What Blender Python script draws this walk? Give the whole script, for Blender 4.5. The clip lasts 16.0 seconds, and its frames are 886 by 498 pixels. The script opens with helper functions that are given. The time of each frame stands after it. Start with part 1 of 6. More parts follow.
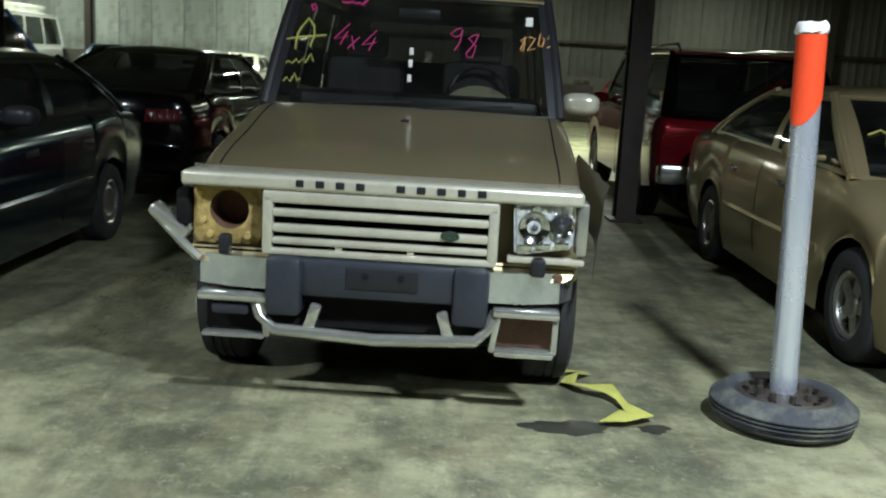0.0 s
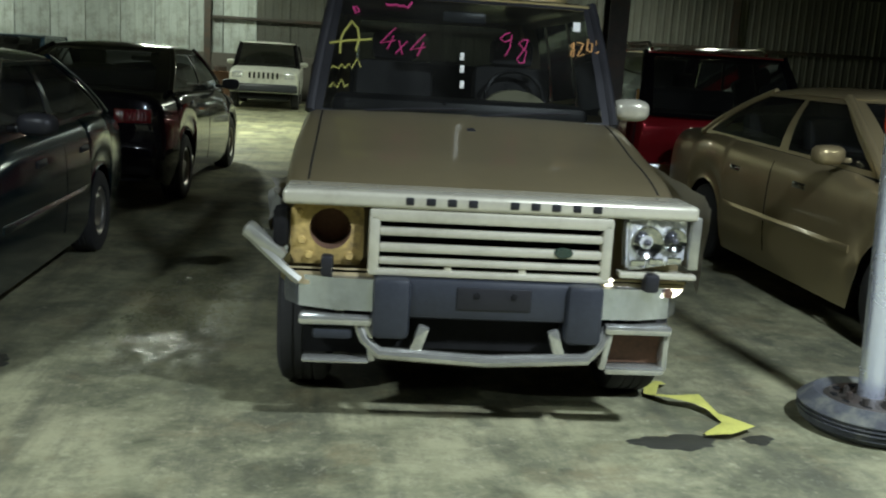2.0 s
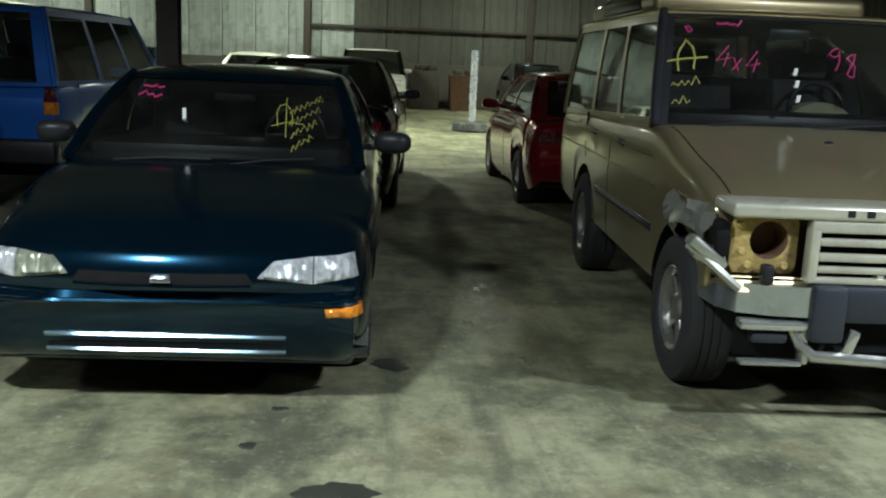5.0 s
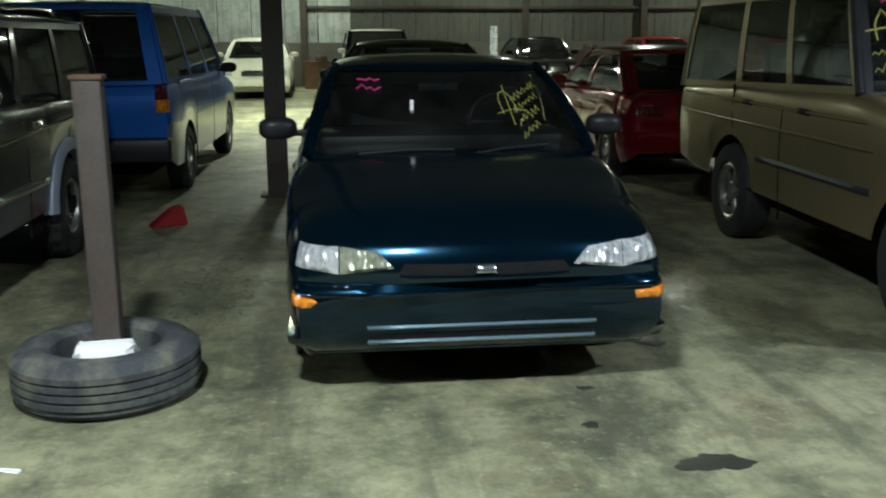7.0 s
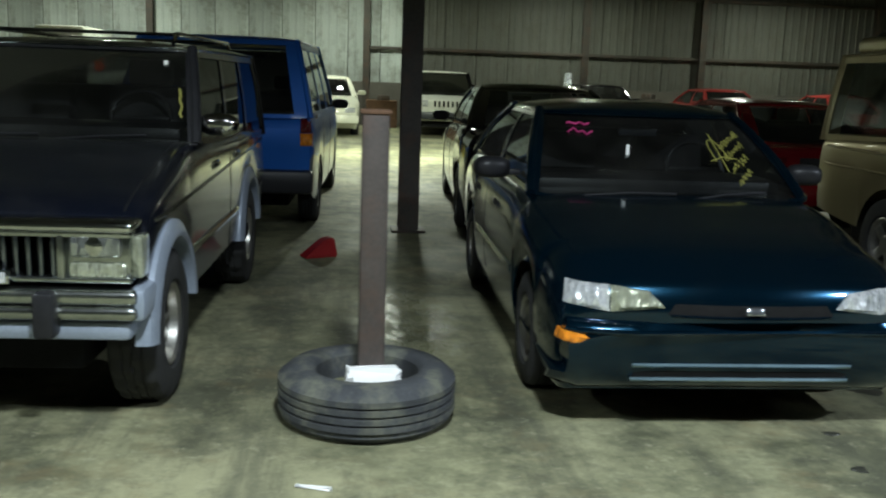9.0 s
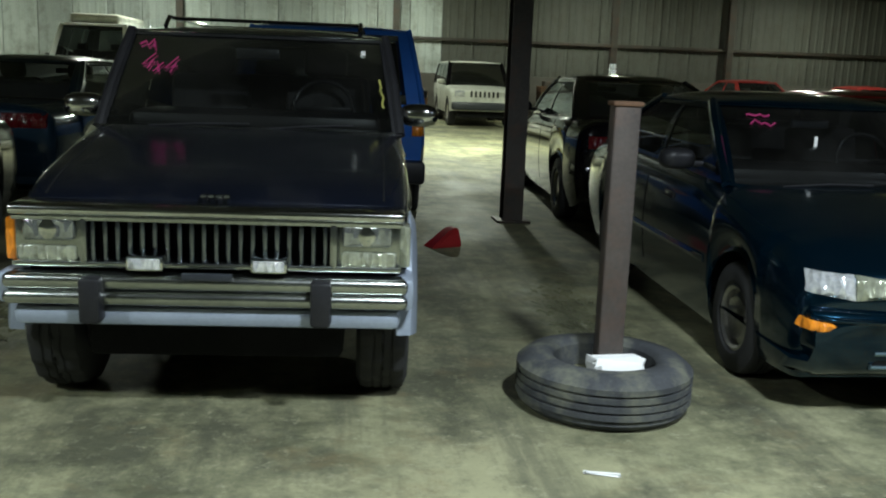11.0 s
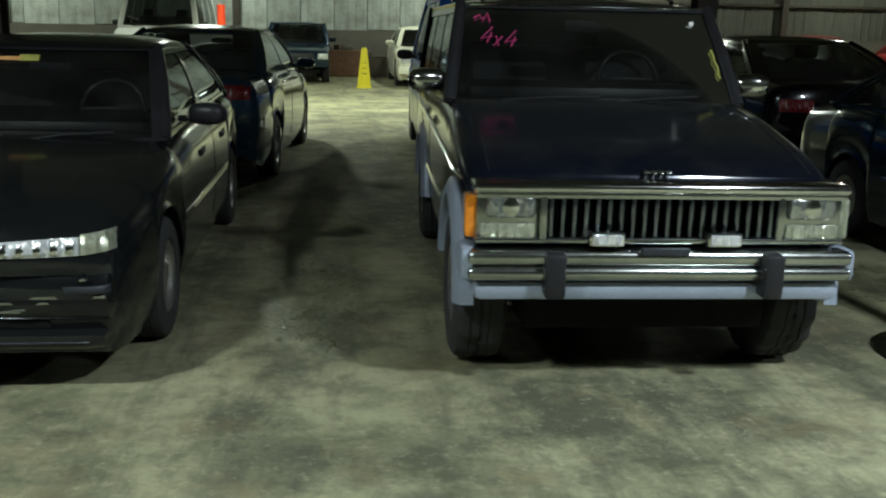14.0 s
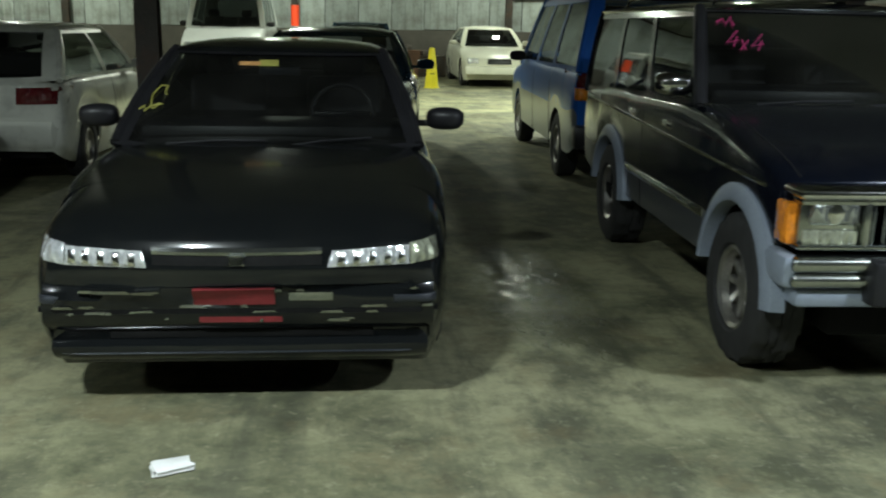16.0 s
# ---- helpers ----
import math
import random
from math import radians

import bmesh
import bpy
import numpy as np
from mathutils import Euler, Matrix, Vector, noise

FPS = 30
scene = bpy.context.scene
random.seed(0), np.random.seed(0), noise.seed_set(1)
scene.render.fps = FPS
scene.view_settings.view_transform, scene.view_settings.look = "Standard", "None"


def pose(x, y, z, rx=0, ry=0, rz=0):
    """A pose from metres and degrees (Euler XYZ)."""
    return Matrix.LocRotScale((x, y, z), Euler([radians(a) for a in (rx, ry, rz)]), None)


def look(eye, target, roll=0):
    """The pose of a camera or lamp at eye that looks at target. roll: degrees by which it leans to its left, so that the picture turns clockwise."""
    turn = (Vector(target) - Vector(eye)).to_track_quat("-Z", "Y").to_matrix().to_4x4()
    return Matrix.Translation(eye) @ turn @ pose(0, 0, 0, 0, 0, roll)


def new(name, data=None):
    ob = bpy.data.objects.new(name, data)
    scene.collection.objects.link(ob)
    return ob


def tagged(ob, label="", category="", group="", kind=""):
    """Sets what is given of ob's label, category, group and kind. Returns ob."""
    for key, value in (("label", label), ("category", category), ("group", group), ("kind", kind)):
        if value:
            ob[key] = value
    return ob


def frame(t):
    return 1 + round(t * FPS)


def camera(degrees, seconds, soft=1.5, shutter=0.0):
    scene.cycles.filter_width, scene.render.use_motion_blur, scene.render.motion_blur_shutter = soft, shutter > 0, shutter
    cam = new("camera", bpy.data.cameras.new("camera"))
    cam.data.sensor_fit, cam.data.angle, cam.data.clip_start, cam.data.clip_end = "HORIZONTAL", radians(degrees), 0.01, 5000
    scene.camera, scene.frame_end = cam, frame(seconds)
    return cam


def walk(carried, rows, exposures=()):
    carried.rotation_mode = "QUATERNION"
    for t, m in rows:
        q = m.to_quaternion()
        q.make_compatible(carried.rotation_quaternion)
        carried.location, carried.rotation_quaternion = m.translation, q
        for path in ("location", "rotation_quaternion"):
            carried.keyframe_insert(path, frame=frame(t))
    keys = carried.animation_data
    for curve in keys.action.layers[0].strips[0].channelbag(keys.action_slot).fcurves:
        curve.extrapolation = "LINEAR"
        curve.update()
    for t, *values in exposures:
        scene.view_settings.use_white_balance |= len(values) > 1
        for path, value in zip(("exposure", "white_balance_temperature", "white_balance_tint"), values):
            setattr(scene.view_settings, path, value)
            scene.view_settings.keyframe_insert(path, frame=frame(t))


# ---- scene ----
cam = camera(50.2, 16.0, soft=2.0, shutter=0.4)
EXPOSURE = 0.2
PATH = [
    (0, (-0.012, -0.037, 1.476), (0.013, 1.926, 1.093), 3.2),
    (0.5, (-0.263, -0.054, 1.56), (-0.122, 1.904, 1.176), 0.9),
    (1, (-0.452, -0.014, 1.532), (-0.256, 1.923, 1.074), 2.2),
    (1.5, (-0.672, 0.108, 1.543), (-0.387, 2.044, 1.126), 0.8),
    (2, (-0.906, 0.164, 1.517), (-0.648, 2.108, 1.124), 3.4),
    (2.5, (-1.208, 0.146, 1.522), (-0.936, 2.089, 1.133), 1.0),
    (3, (-1.475, 0.187, 1.503), (-1.235, 2.131, 1.099), 3.3),
    (3.5, (-1.778, 0.246, 1.529), (-1.63, 2.199, 1.129), -0.6),
    (4, (-2.089, 0.167, 1.498), (-1.927, 2.126, 1.132), 2.6),
    (6.5, (-3.625, 0.042, 1.592), (-3.395, 1.977, 1.141), 0.7),
    (7, (-4.082, 0.121, 1.559), (-3.83, 2.055, 1.116), -0.2),
    (7.5, (-4.206, 0.007, 1.567), (-4.063, 1.967, 1.198), 0.5),
    (8, (-4.612, 0.012, 1.577), (-4.398, 1.95, 1.131), 0.6),
    (8.5, (-4.835, 0.032, 1.527), (-4.603, 1.977, 1.122), 3.0),
    (9, (-5.186, 0.12, 1.549), (-4.968, 2.075, 1.191), 2.0),
    (9.5, (-5.459, 0.149, 1.508), (-5.309, 2.11, 1.142), 3.4),
    (12, (-6.922, 0.247, 1.525), (-6.621, 2.184, 1.127), 2.2),
    (12.5, (-7.213, 0.289, 1.503), (-6.936, 2.225, 1.086), 3.7),
    (13, (-7.534, 0.326, 1.524), (-7.313, 2.271, 1.112), 2.2),
    (13.5, (-7.884, 0.309, 1.527), (-7.679, 2.247, 1.077), 0.6),
    (14, (-8.173, 0.343, 1.539), (-7.936, 2.274, 1.078), 1.3),
    (14.5, (-8.506, 0.392, 1.561), (-8.304, 2.338, 1.144), -0.5),
    (15, (-8.794, 0.4, 1.54), (-8.635, 2.356, 1.151), 0.3),
    (15.5, (-9.129, 0.399, 1.546), (-8.886, 2.333, 1.099), 0.3),
    (16, (-9.407, 0.497, 1.546), (-9.204, 2.432, 1.081), 1.1),
]
walk(cam, [(t, look(eye, target, roll)) for t, eye, target, roll in PATH], [(0.0, EXPOSURE), (16.0, EXPOSURE)])

from mathutils.bvhtree import BVHTree

# ---- world and lamps ----
world = bpy.data.worlds.new("night")
world.use_nodes = True
world.node_tree.nodes["Background"].inputs[0].default_value = (0.02, 0.025, 0.03, 1)
world.node_tree.nodes["Background"].inputs[1].default_value = 0.1
scene.world = world

LAMPS = []  # x, y, z, watts, colour, spread: rows over the aisles and the far cars, on the column lines
for bay, front, cool, rear in ((-18.0, 255, 0.93, 1.0), (-11.4, 255, 0.93, 1.0), (-4.8, 265, 0.99, 1.0), (1.7, 340, 1.06, 0.9), (8.2, 270, 0.95, 0.9)):
    LAMPS.append((bay, 0.9, 4.3, front * 1.12, (0.87, 1.0, cool * 1.08), 156))
    LAMPS.append((bay * 0.97 + 0.65, 18.4, 3.7, 440 * rear, (0.90, 1.0, 0.82), 157))
    LAMPS.append((bay, 27.0, 4.5, 170 * rear, (0.90, 1.0, 0.82), 174))


# ---- materials ----
def material(name, colour, rough=0.5, metal=0.0, coat=0.0, vary=0.15, scale=6.0, grain=60.0, bump=0.0, spec=0.5,
             stain=None, stain_amount=0.0, stain_scale=2.0, random_tint=0.0):
    m = bpy.data.materials.new(name)
    m.use_nodes = True
    nt = m.node_tree
    n, l = nt.nodes, nt.links
    b = n["Principled BSDF"]
    b.inputs["Metallic"].default_value = metal
    b.inputs["Coat Weight"].default_value = coat
    b.inputs["Coat Roughness"].default_value = 0.035
    b.inputs["Coat IOR"].default_value = 1.42
    b.inputs["Specular IOR Level"].default_value = spec
    tc = n.new("ShaderNodeTexCoord")
    big = n.new("ShaderNodeTexNoise")
    big.inputs["Scale"].default_value, big.inputs["Detail"].default_value = scale, 5
    small = n.new("ShaderNodeTexNoise")
    small.inputs["Scale"].default_value, small.inputs["Detail"].default_value = grain, 3
    l.new(tc.outputs["Object"], big.inputs["Vector"])
    l.new(tc.outputs["Object"], small.inputs["Vector"])
    mixn = n.new("ShaderNodeMath")
    mixn.operation = "MULTIPLY_ADD"
    mixn.inputs[1].default_value = 0.4
    l.new(small.outputs["Fac"], mixn.inputs[0])
    half = n.new("ShaderNodeMath")
    half.operation = "MULTIPLY"
    half.inputs[1].default_value = 0.6
    l.new(big.outputs["Fac"], half.inputs[0])
    l.new(half.outputs[0], mixn.inputs[2])
    ramp = n.new("ShaderNodeValToRGB")
    ramp.color_ramp.elements[0].position, ramp.color_ramp.elements[1].position = 0.3, 0.7
    ramp.color_ramp.elements[0].color = (*[c * (1 - vary) for c in colour], 1)
    ramp.color_ramp.elements[1].color = (*[min(1, c * (1 + vary)) for c in colour], 1)
    l.new(mixn.outputs[0], ramp.inputs[0])
    out = ramp.outputs[0]
    if stain:
        st = n.new("ShaderNodeTexNoise")
        st.inputs["Scale"].default_value, st.inputs["Detail"].default_value, st.inputs["Roughness"].default_value = stain_scale, 7, 0.65
        l.new(tc.outputs["Object"], st.inputs["Vector"])
        sr = n.new("ShaderNodeValToRGB")
        sr.color_ramp.elements[0].position, sr.color_ramp.elements[1].position = 0.48, 0.66
        sr.color_ramp.elements[0].color, sr.color_ramp.elements[1].color = (0, 0, 0, 1), (stain_amount,) * 3 + (1,)
        l.new(st.outputs["Fac"], sr.inputs[0])
        mx = n.new("ShaderNodeMix")
        mx.data_type = "RGBA"
        mx.inputs["B"].default_value = (*stain, 1)
        l.new(sr.outputs[0], mx.inputs["Factor"])
        l.new(out, mx.inputs["A"])
        out = mx.outputs["Result"]
    if random_tint:
        oi = n.new("ShaderNodeObjectInfo")
        hs = n.new("ShaderNodeHueSaturation")
        mr = n.new("ShaderNodeMapRange")
        mr.inputs["To Min"].default_value, mr.inputs["To Max"].default_value = 1 - random_tint, 1 + random_tint
        l.new(oi.outputs["Random"], mr.inputs["Value"])
        l.new(mr.outputs[0], hs.inputs["Value"])
        l.new(out, hs.inputs["Color"])
        out = hs.outputs[0]
    l.new(out, b.inputs["Base Color"])
    rr = n.new("ShaderNodeMapRange")
    rr.inputs["To Min"].default_value, rr.inputs["To Max"].default_value = max(0.02, rough * 0.75), min(1, rough * 1.3)
    l.new(mixn.outputs[0], rr.inputs["Value"])
    l.new(rr.outputs[0], b.inputs["Roughness"])
    if bump:
        bp = n.new("ShaderNodeBump")
        bp.inputs["Strength"].default_value, bp.inputs["Distance"].default_value = 1.0, bump
        l.new(mixn.outputs[0], bp.inputs["Height"])
        l.new(bp.outputs[0], b.inputs["Normal"])
    return m


def paint(name, colour, rough=0.3, metal=0.25, coat=1.0, dirt=0.25, film=0.045):
    m = material(name, colour, rough, metal, min(1.0, coat * 0.85), 0.08, 2.0, 90, 0.0, 0.3, (0.16, 0.15, 0.12), dirt, 3.0)
    b = m.node_tree.nodes["Principled BSDF"]
    b.inputs["IOR"].default_value = 1.25
    b.inputs["Coat IOR"].default_value = 1.42
    b.inputs["Coat Roughness"].default_value = film
    return m


def glass_material(name, tint, body=(0.02, 0.02, 0.02)):
    m = bpy.data.materials.new(name)
    m.use_nodes = True
    nt = m.node_tree
    n, l = nt.nodes, nt.links
    n.remove(n["Principled BSDF"])
    tr = n.new("ShaderNodeBsdfTransparent")
    tr.inputs[0].default_value = (*tint, 1)
    gl = n.new("ShaderNodeBsdfGlossy")
    gl.inputs["Roughness"].default_value = 0.03
    gl.inputs["Color"].default_value = (0.9, 0.95, 0.95, 1)
    fr = n.new("ShaderNodeFresnel")
    fr.inputs["IOR"].default_value = 1.5
    mx = n.new("ShaderNodeMixShader")
    l.new(fr.outputs[0], mx.inputs[0])
    l.new(tr.outputs[0], mx.inputs[1])
    l.new(gl.outputs[0], mx.inputs[2])
    dust = n.new("ShaderNodeBsdfDiffuse")
    dust.inputs["Color"].default_value = (0.42, 0.42, 0.38, 1)
    tc = n.new("ShaderNodeTexCoord")
    film = n.new("ShaderNodeTexNoise")
    film.inputs["Scale"].default_value, film.inputs["Detail"].default_value = 2.5, 6
    l.new(tc.outputs["Object"], film.inputs["Vector"])
    thin = n.new("ShaderNodeMapRange")
    thin.inputs["From Min"].default_value, thin.inputs["From Max"].default_value = 0.35, 0.7
    thin.inputs["To Min"].default_value, thin.inputs["To Max"].default_value = 0.005, 0.024
    l.new(film.outputs["Fac"], thin.inputs["Value"])
    dm = n.new("ShaderNodeMixShader")
    l.new(thin.outputs[0], dm.inputs[0])
    l.new(mx.outputs[0], dm.inputs[1])
    l.new(dust.outputs[0], dm.inputs[2])
    l.new(dm.outputs[0], n["Material Output"].inputs[0])
    return m


def lens_material(name, colour, rough=0.12, metal=0.0):
    """Ribbed lamp glass over a reflector."""
    m = material(name, colour, rough, metal, 1.0, 0.35, 18.0, 60.0, 0.0)
    n, l = m.node_tree.nodes, m.node_tree.links
    w = n.new("ShaderNodeTexVoronoi")
    w.inputs["Scale"].default_value = 22
    tc = n.new("ShaderNodeTexCoord")
    mp = n.new("ShaderNodeMapping")
    mp.inputs["Scale"].default_value = (1.6, 1.0, 0.5)
    l.new(tc.outputs["Object"], mp.inputs["Vector"])
    l.new(mp.outputs[0], w.inputs["Vector"])
    bp = n.new("ShaderNodeBump")
    bp.inputs["Strength"].default_value, bp.inputs["Distance"].default_value = 1.0, 0.02
    l.new(w.outputs["Distance"], bp.inputs["Height"])
    l.new(bp.outputs[0], n["Principled BSDF"].inputs["Normal"])
    return m


M_CHROME = material("chrome", (0.62, 0.63, 0.60), 0.12, 1.0, 0, 0.2, 5, 40, 0.0)
M_DIM_CHROME = material("dim chrome", (0.20, 0.22, 0.25), 0.13, 1.0, 0, 0.3, 5, 40, 0.0)
M_WORN_CHROME = material("worn chrome", (0.42, 0.44, 0.42), 0.22, 1.0, 0, 0.25, 4, 50, 0.0006)
M_RIM = material("alloy rim", (0.42, 0.41, 0.38), 0.35, 0.9, 0, 0.3, 8, 60, 0.0005)
M_RUBBER = material("tyre rubber", (0.018, 0.018, 0.018), 0.8, 0, 0, 0.4, 8, 80, 0.001)
M_DUSTY_RUBBER = material("dusty tyre rubber", (0.045, 0.048, 0.052), 0.85, 0, 0, 0.4, 7, 60, 0.004, 0.4, (0.17, 0.17, 0.12), 0.6, 6.0)
M_BLACK = material("black plastic", (0.016, 0.016, 0.018), 0.4, 0, 0, 0.3, 6, 80, 0.0004, 0.3)
M_GREY_BUMPER = material("faded grey plastic", (0.022, 0.025, 0.032), 0.38, 0, 0, 0.3, 5, 70, 0.0005)
M_DARK = material("underbody black", (0.010, 0.010, 0.010), 0.95, 0, 0, 0.4, 5, 40, 0.002, 0.1)
M_SEAT = material("dark seat cloth", (0.03, 0.03, 0.032), 0.95, 0, 0, 0.3, 8, 120, 0.001)
M_TAN_SEAT = material("beige seat cloth", (0.32, 0.30, 0.20), 0.95, 0, 0, 0.15, 8, 120, 0.001)
M_GLASS = glass_material("dark tinted glass", (0.22, 0.24, 0.23))
M_CLEAR = glass_material("car glass", (0.5, 0.55, 0.52))
M_HEADLAMP = lens_material("headlamp lens", (0.74, 0.79, 0.83), 0.10, 0.5)
M_AGED_HEADLAMP = lens_material("yellowed headlamp lens", (0.42, 0.44, 0.33), 0.18, 0.5)
M_AMBER = lens_material("amber lens", (0.85, 0.25, 0.02))
M_RED_LENS = lens_material("red lens", (0.10, 0.005, 0.007))
M_STEEL = material("dark painted steel", (0.055, 0.048, 0.04), 0.55, 0.3, 0, 0.35, 3, 40, 0.001, 0.5, (0.10, 0.05, 0.03), 0.5, 4)
M_PINK = material("pink paint marker", (0.42, 0.025, 0.14), 0.7, 0, 0, 0.2, 20, 90)
M_YELLOW = material("yellow paint marker", (0.38, 0.36, 0.08), 0.7, 0, 0, 0.2, 20, 90)
M_ORANGE = material("orange paint marker", (0.65, 0.34, 0.12), 0.7, 0, 0, 0.2, 20, 90)
M_PAPER = material("white paper", (0.80, 0.80, 0.78), 0.8, 0, 0, 0.06, 12, 60, 0.002)
M_PLATE = material("faded red plate", (0.19, 0.02, 0.024), 0.5, 0, 0, 0.3, 12, 60)


# ---- mesh helpers ----
def finish(bm, sharp=35):
    bmesh.ops.remove_doubles(bm, verts=bm.verts, dist=1e-5)
    bmesh.ops.recalc_face_normals(bm, faces=bm.faces)
    for f in bm.faces:
        f.smooth = True
    for e in bm.edges:
        if len(e.link_faces) == 2 and e.calc_face_angle(0) > radians(sharp):
            e.smooth = False
    return bm


def part(name, bm, mats, parent=None, label="", sharp=35, recalc=True):
    if recalc:
        finish(bm, sharp)
    me = bpy.data.meshes.new(name)
    bm.to_mesh(me)
    bm.free()
    for m in (mats if isinstance(mats, (list, tuple)) else [mats]):
        me.materials.append(m)
    ob = new(name, me)
    ob.parent = parent
    if label:
        tagged(ob, label)
    return ob


def add_box(bm, c, s, bevel=0.0, turn=None, seg=2):
    v = bmesh.ops.create_cube(bm, size=1)["verts"]
    m = Matrix.Translation(c) @ (turn or Matrix()) @ Matrix.Diagonal((*s, 1))
    bmesh.ops.transform(bm, matrix=m, verts=v)
    if bevel:
        es = list({e for x in v for e in x.link_edges})
        bmesh.ops.bevel(bm, geom=es, offset=bevel, segments=seg, affect="EDGES", profile=0.5)
    return bm


def box(c, s, bevel=0.0, turn=None, seg=2):
    return add_box(bmesh.new(), c, s, bevel, turn, seg)


def add_lathe(bm, prof, n=24, axis="x", centre=(0, 0, 0)):
    """prof: (radius, along axis) pairs."""
    rings = []
    for r, a in prof:
        ring = []
        for k in range(n):
            t = 2 * math.pi * k / n
            p = {"x": (a, r * math.cos(t), r * math.sin(t)), "y": (r * math.cos(t), a, r * math.sin(t)), "z": (r * math.cos(t), r * math.sin(t), a)}[axis]
            ring.append(bm.verts.new(Vector(p) + Vector(centre)))
        rings.append(ring)
    for a, b in zip(rings, rings[1:]):
        for k in range(n):
            bm.faces.new((a[k], a[(k + 1) % n], b[(k + 1) % n], b[k]))
    return rings


def lathe(prof, n=24, axis="x", centre=(0, 0, 0), caps=False):
    bm = bmesh.new()
    rings = add_lathe(bm, prof, n, axis, centre)
    if caps:
        bm.faces.new(rings[0])
        bm.faces.new(rings[-1])
    return bm


def add_tube(bm, pts, r, n=8):
    pts = [Vector(p) for p in pts]
    rings = []
    for i, p in enumerate(pts):
        d = (pts[min(i + 1, len(pts) - 1)] - pts[max(i - 1, 0)]).normalized()
        a = d.orthogonal().normalized() if abs(d.z) > 0.9 else d.cross(Vector((0, 0, 1))).normalized()
        b = d.cross(a)
        rings.append([bm.verts.new(p + r * (math.cos(2 * math.pi * k / n) * a + math.sin(2 * math.pi * k / n) * b)) for k in range(n)])
    for a, b in zip(rings, rings[1:]):
        for k in range(n):
            bm.faces.new((a[k], a[(k + 1) % n], b[(k + 1) % n], b[k]))
    bm.faces.new(rings[0])
    bm.faces.new(rings[-1])
    return bm


def tube(pts, r, n=8):
    return add_tube(bmesh.new(), pts, r, n)


def thing(name, x, y, turn, label, category, group=""):
    ob = new(name)
    ob.matrix_basis = pose(x, y, 0, 0, 0, turn)
    ob.empty_display_size = 0.2
    return tagged(ob, label, category, group)


# ---- cars ----
WHEELS = {}


def wheel_meshes(R, w, style):
    """The tyre and rim of a wheel that looks along +x, centred on its axle."""
    key = (R, w, style)
    if key in WHEELS:
        return WHEELS[key]
    r = R * (0.60 if style != "knobbly" else 0.56)
    h = w / 2
    g = 0.006
    tread = [(R, -h * 0.62)]
    for q in (-0.35, 0.0, 0.35):
        tread += [(R, q * h - 0.007), (R - g, q * h - 0.004), (R - g, q * h + 0.004), (R, q * h + 0.007)]
    bm = lathe([(r, -h * 0.9), (r + 0.012, -h), (R * 0.86, -h * 1.02), (R * 0.97, -h * 0.86), *tread, (R, h * 0.62), (R * 0.97, h * 0.86),
                (R * 0.86, h * 1.02), (r + 0.012, h), (r, h * 0.9)], 72 if style == "knobbly" else 36)
    if style == "knobbly":
        for v in bm.verts:
            k = round(math.atan2(v.co.z, v.co.y) / (2 * math.pi / 72)) % 72
            if math.hypot(v.co.y, v.co.z) > R * 0.95 and k % 4 in ((0, 1) if v.co.x > 0 else (2, 3)):
                v.co.y, v.co.z = v.co.y * 0.966, v.co.z * 0.966
    finish(bm)
    tyre = bpy.data.meshes.new("tyre")
    bm.to_mesh(tyre)
    bm.free()
    tyre.materials.append(M_RUBBER)
    bm = lathe([(r, -h * 0.9), (r, h * 0.86), (r - 0.012, h * 0.92), (r - 0.03, h * 0.8), (r - 0.035, h * 0.45)], 36)
    extra = []
    hub = h * (0.62 if style != "knobbly" else 0.4)
    if style == "steel":
        add_lathe(bm, [(r - 0.03, h * 0.5), (r * 0.62, h * 0.75), (r * 0.35, h * 0.5), (0.03, h * 0.55), (0.001, h * 0.55)], 30)
    else:
        n = 5 if style != "knobbly" else 10
        add_lathe(bm, [(r, -h * 0.3), (0.05, -h * 0.3)], 36)
        ln = r - 0.085
        for nm, piece in (("hub_cap", lathe([(0.075, hub * 0.6), (0.075, hub), (0.06, hub + 0.012), (0.001, hub + 0.012)], 20)),
                          ("spoke", box((hub * 0.8, 0.06 + ln / 2, 0), (0.03, ln, 0.075 if n == 5 else 0.035), 0.01))):
            finish(piece)
            me = bpy.data.meshes.new(nm)
            piece.to_mesh(me)
            piece.free()
            me.materials.append(M_RIM)
            extra += [(nm, me, 2 * math.pi * k / n) for k in range(n if nm == "spoke" else 1)]
    finish(bm)
    rim = bpy.data.meshes.new("wheel")
    bm.to_mesh(rim)
    bm.free()
    rim.materials.append(M_RIM)
    WHEELS[key] = (tyre, rim, extra)
    return WHEELS[key]


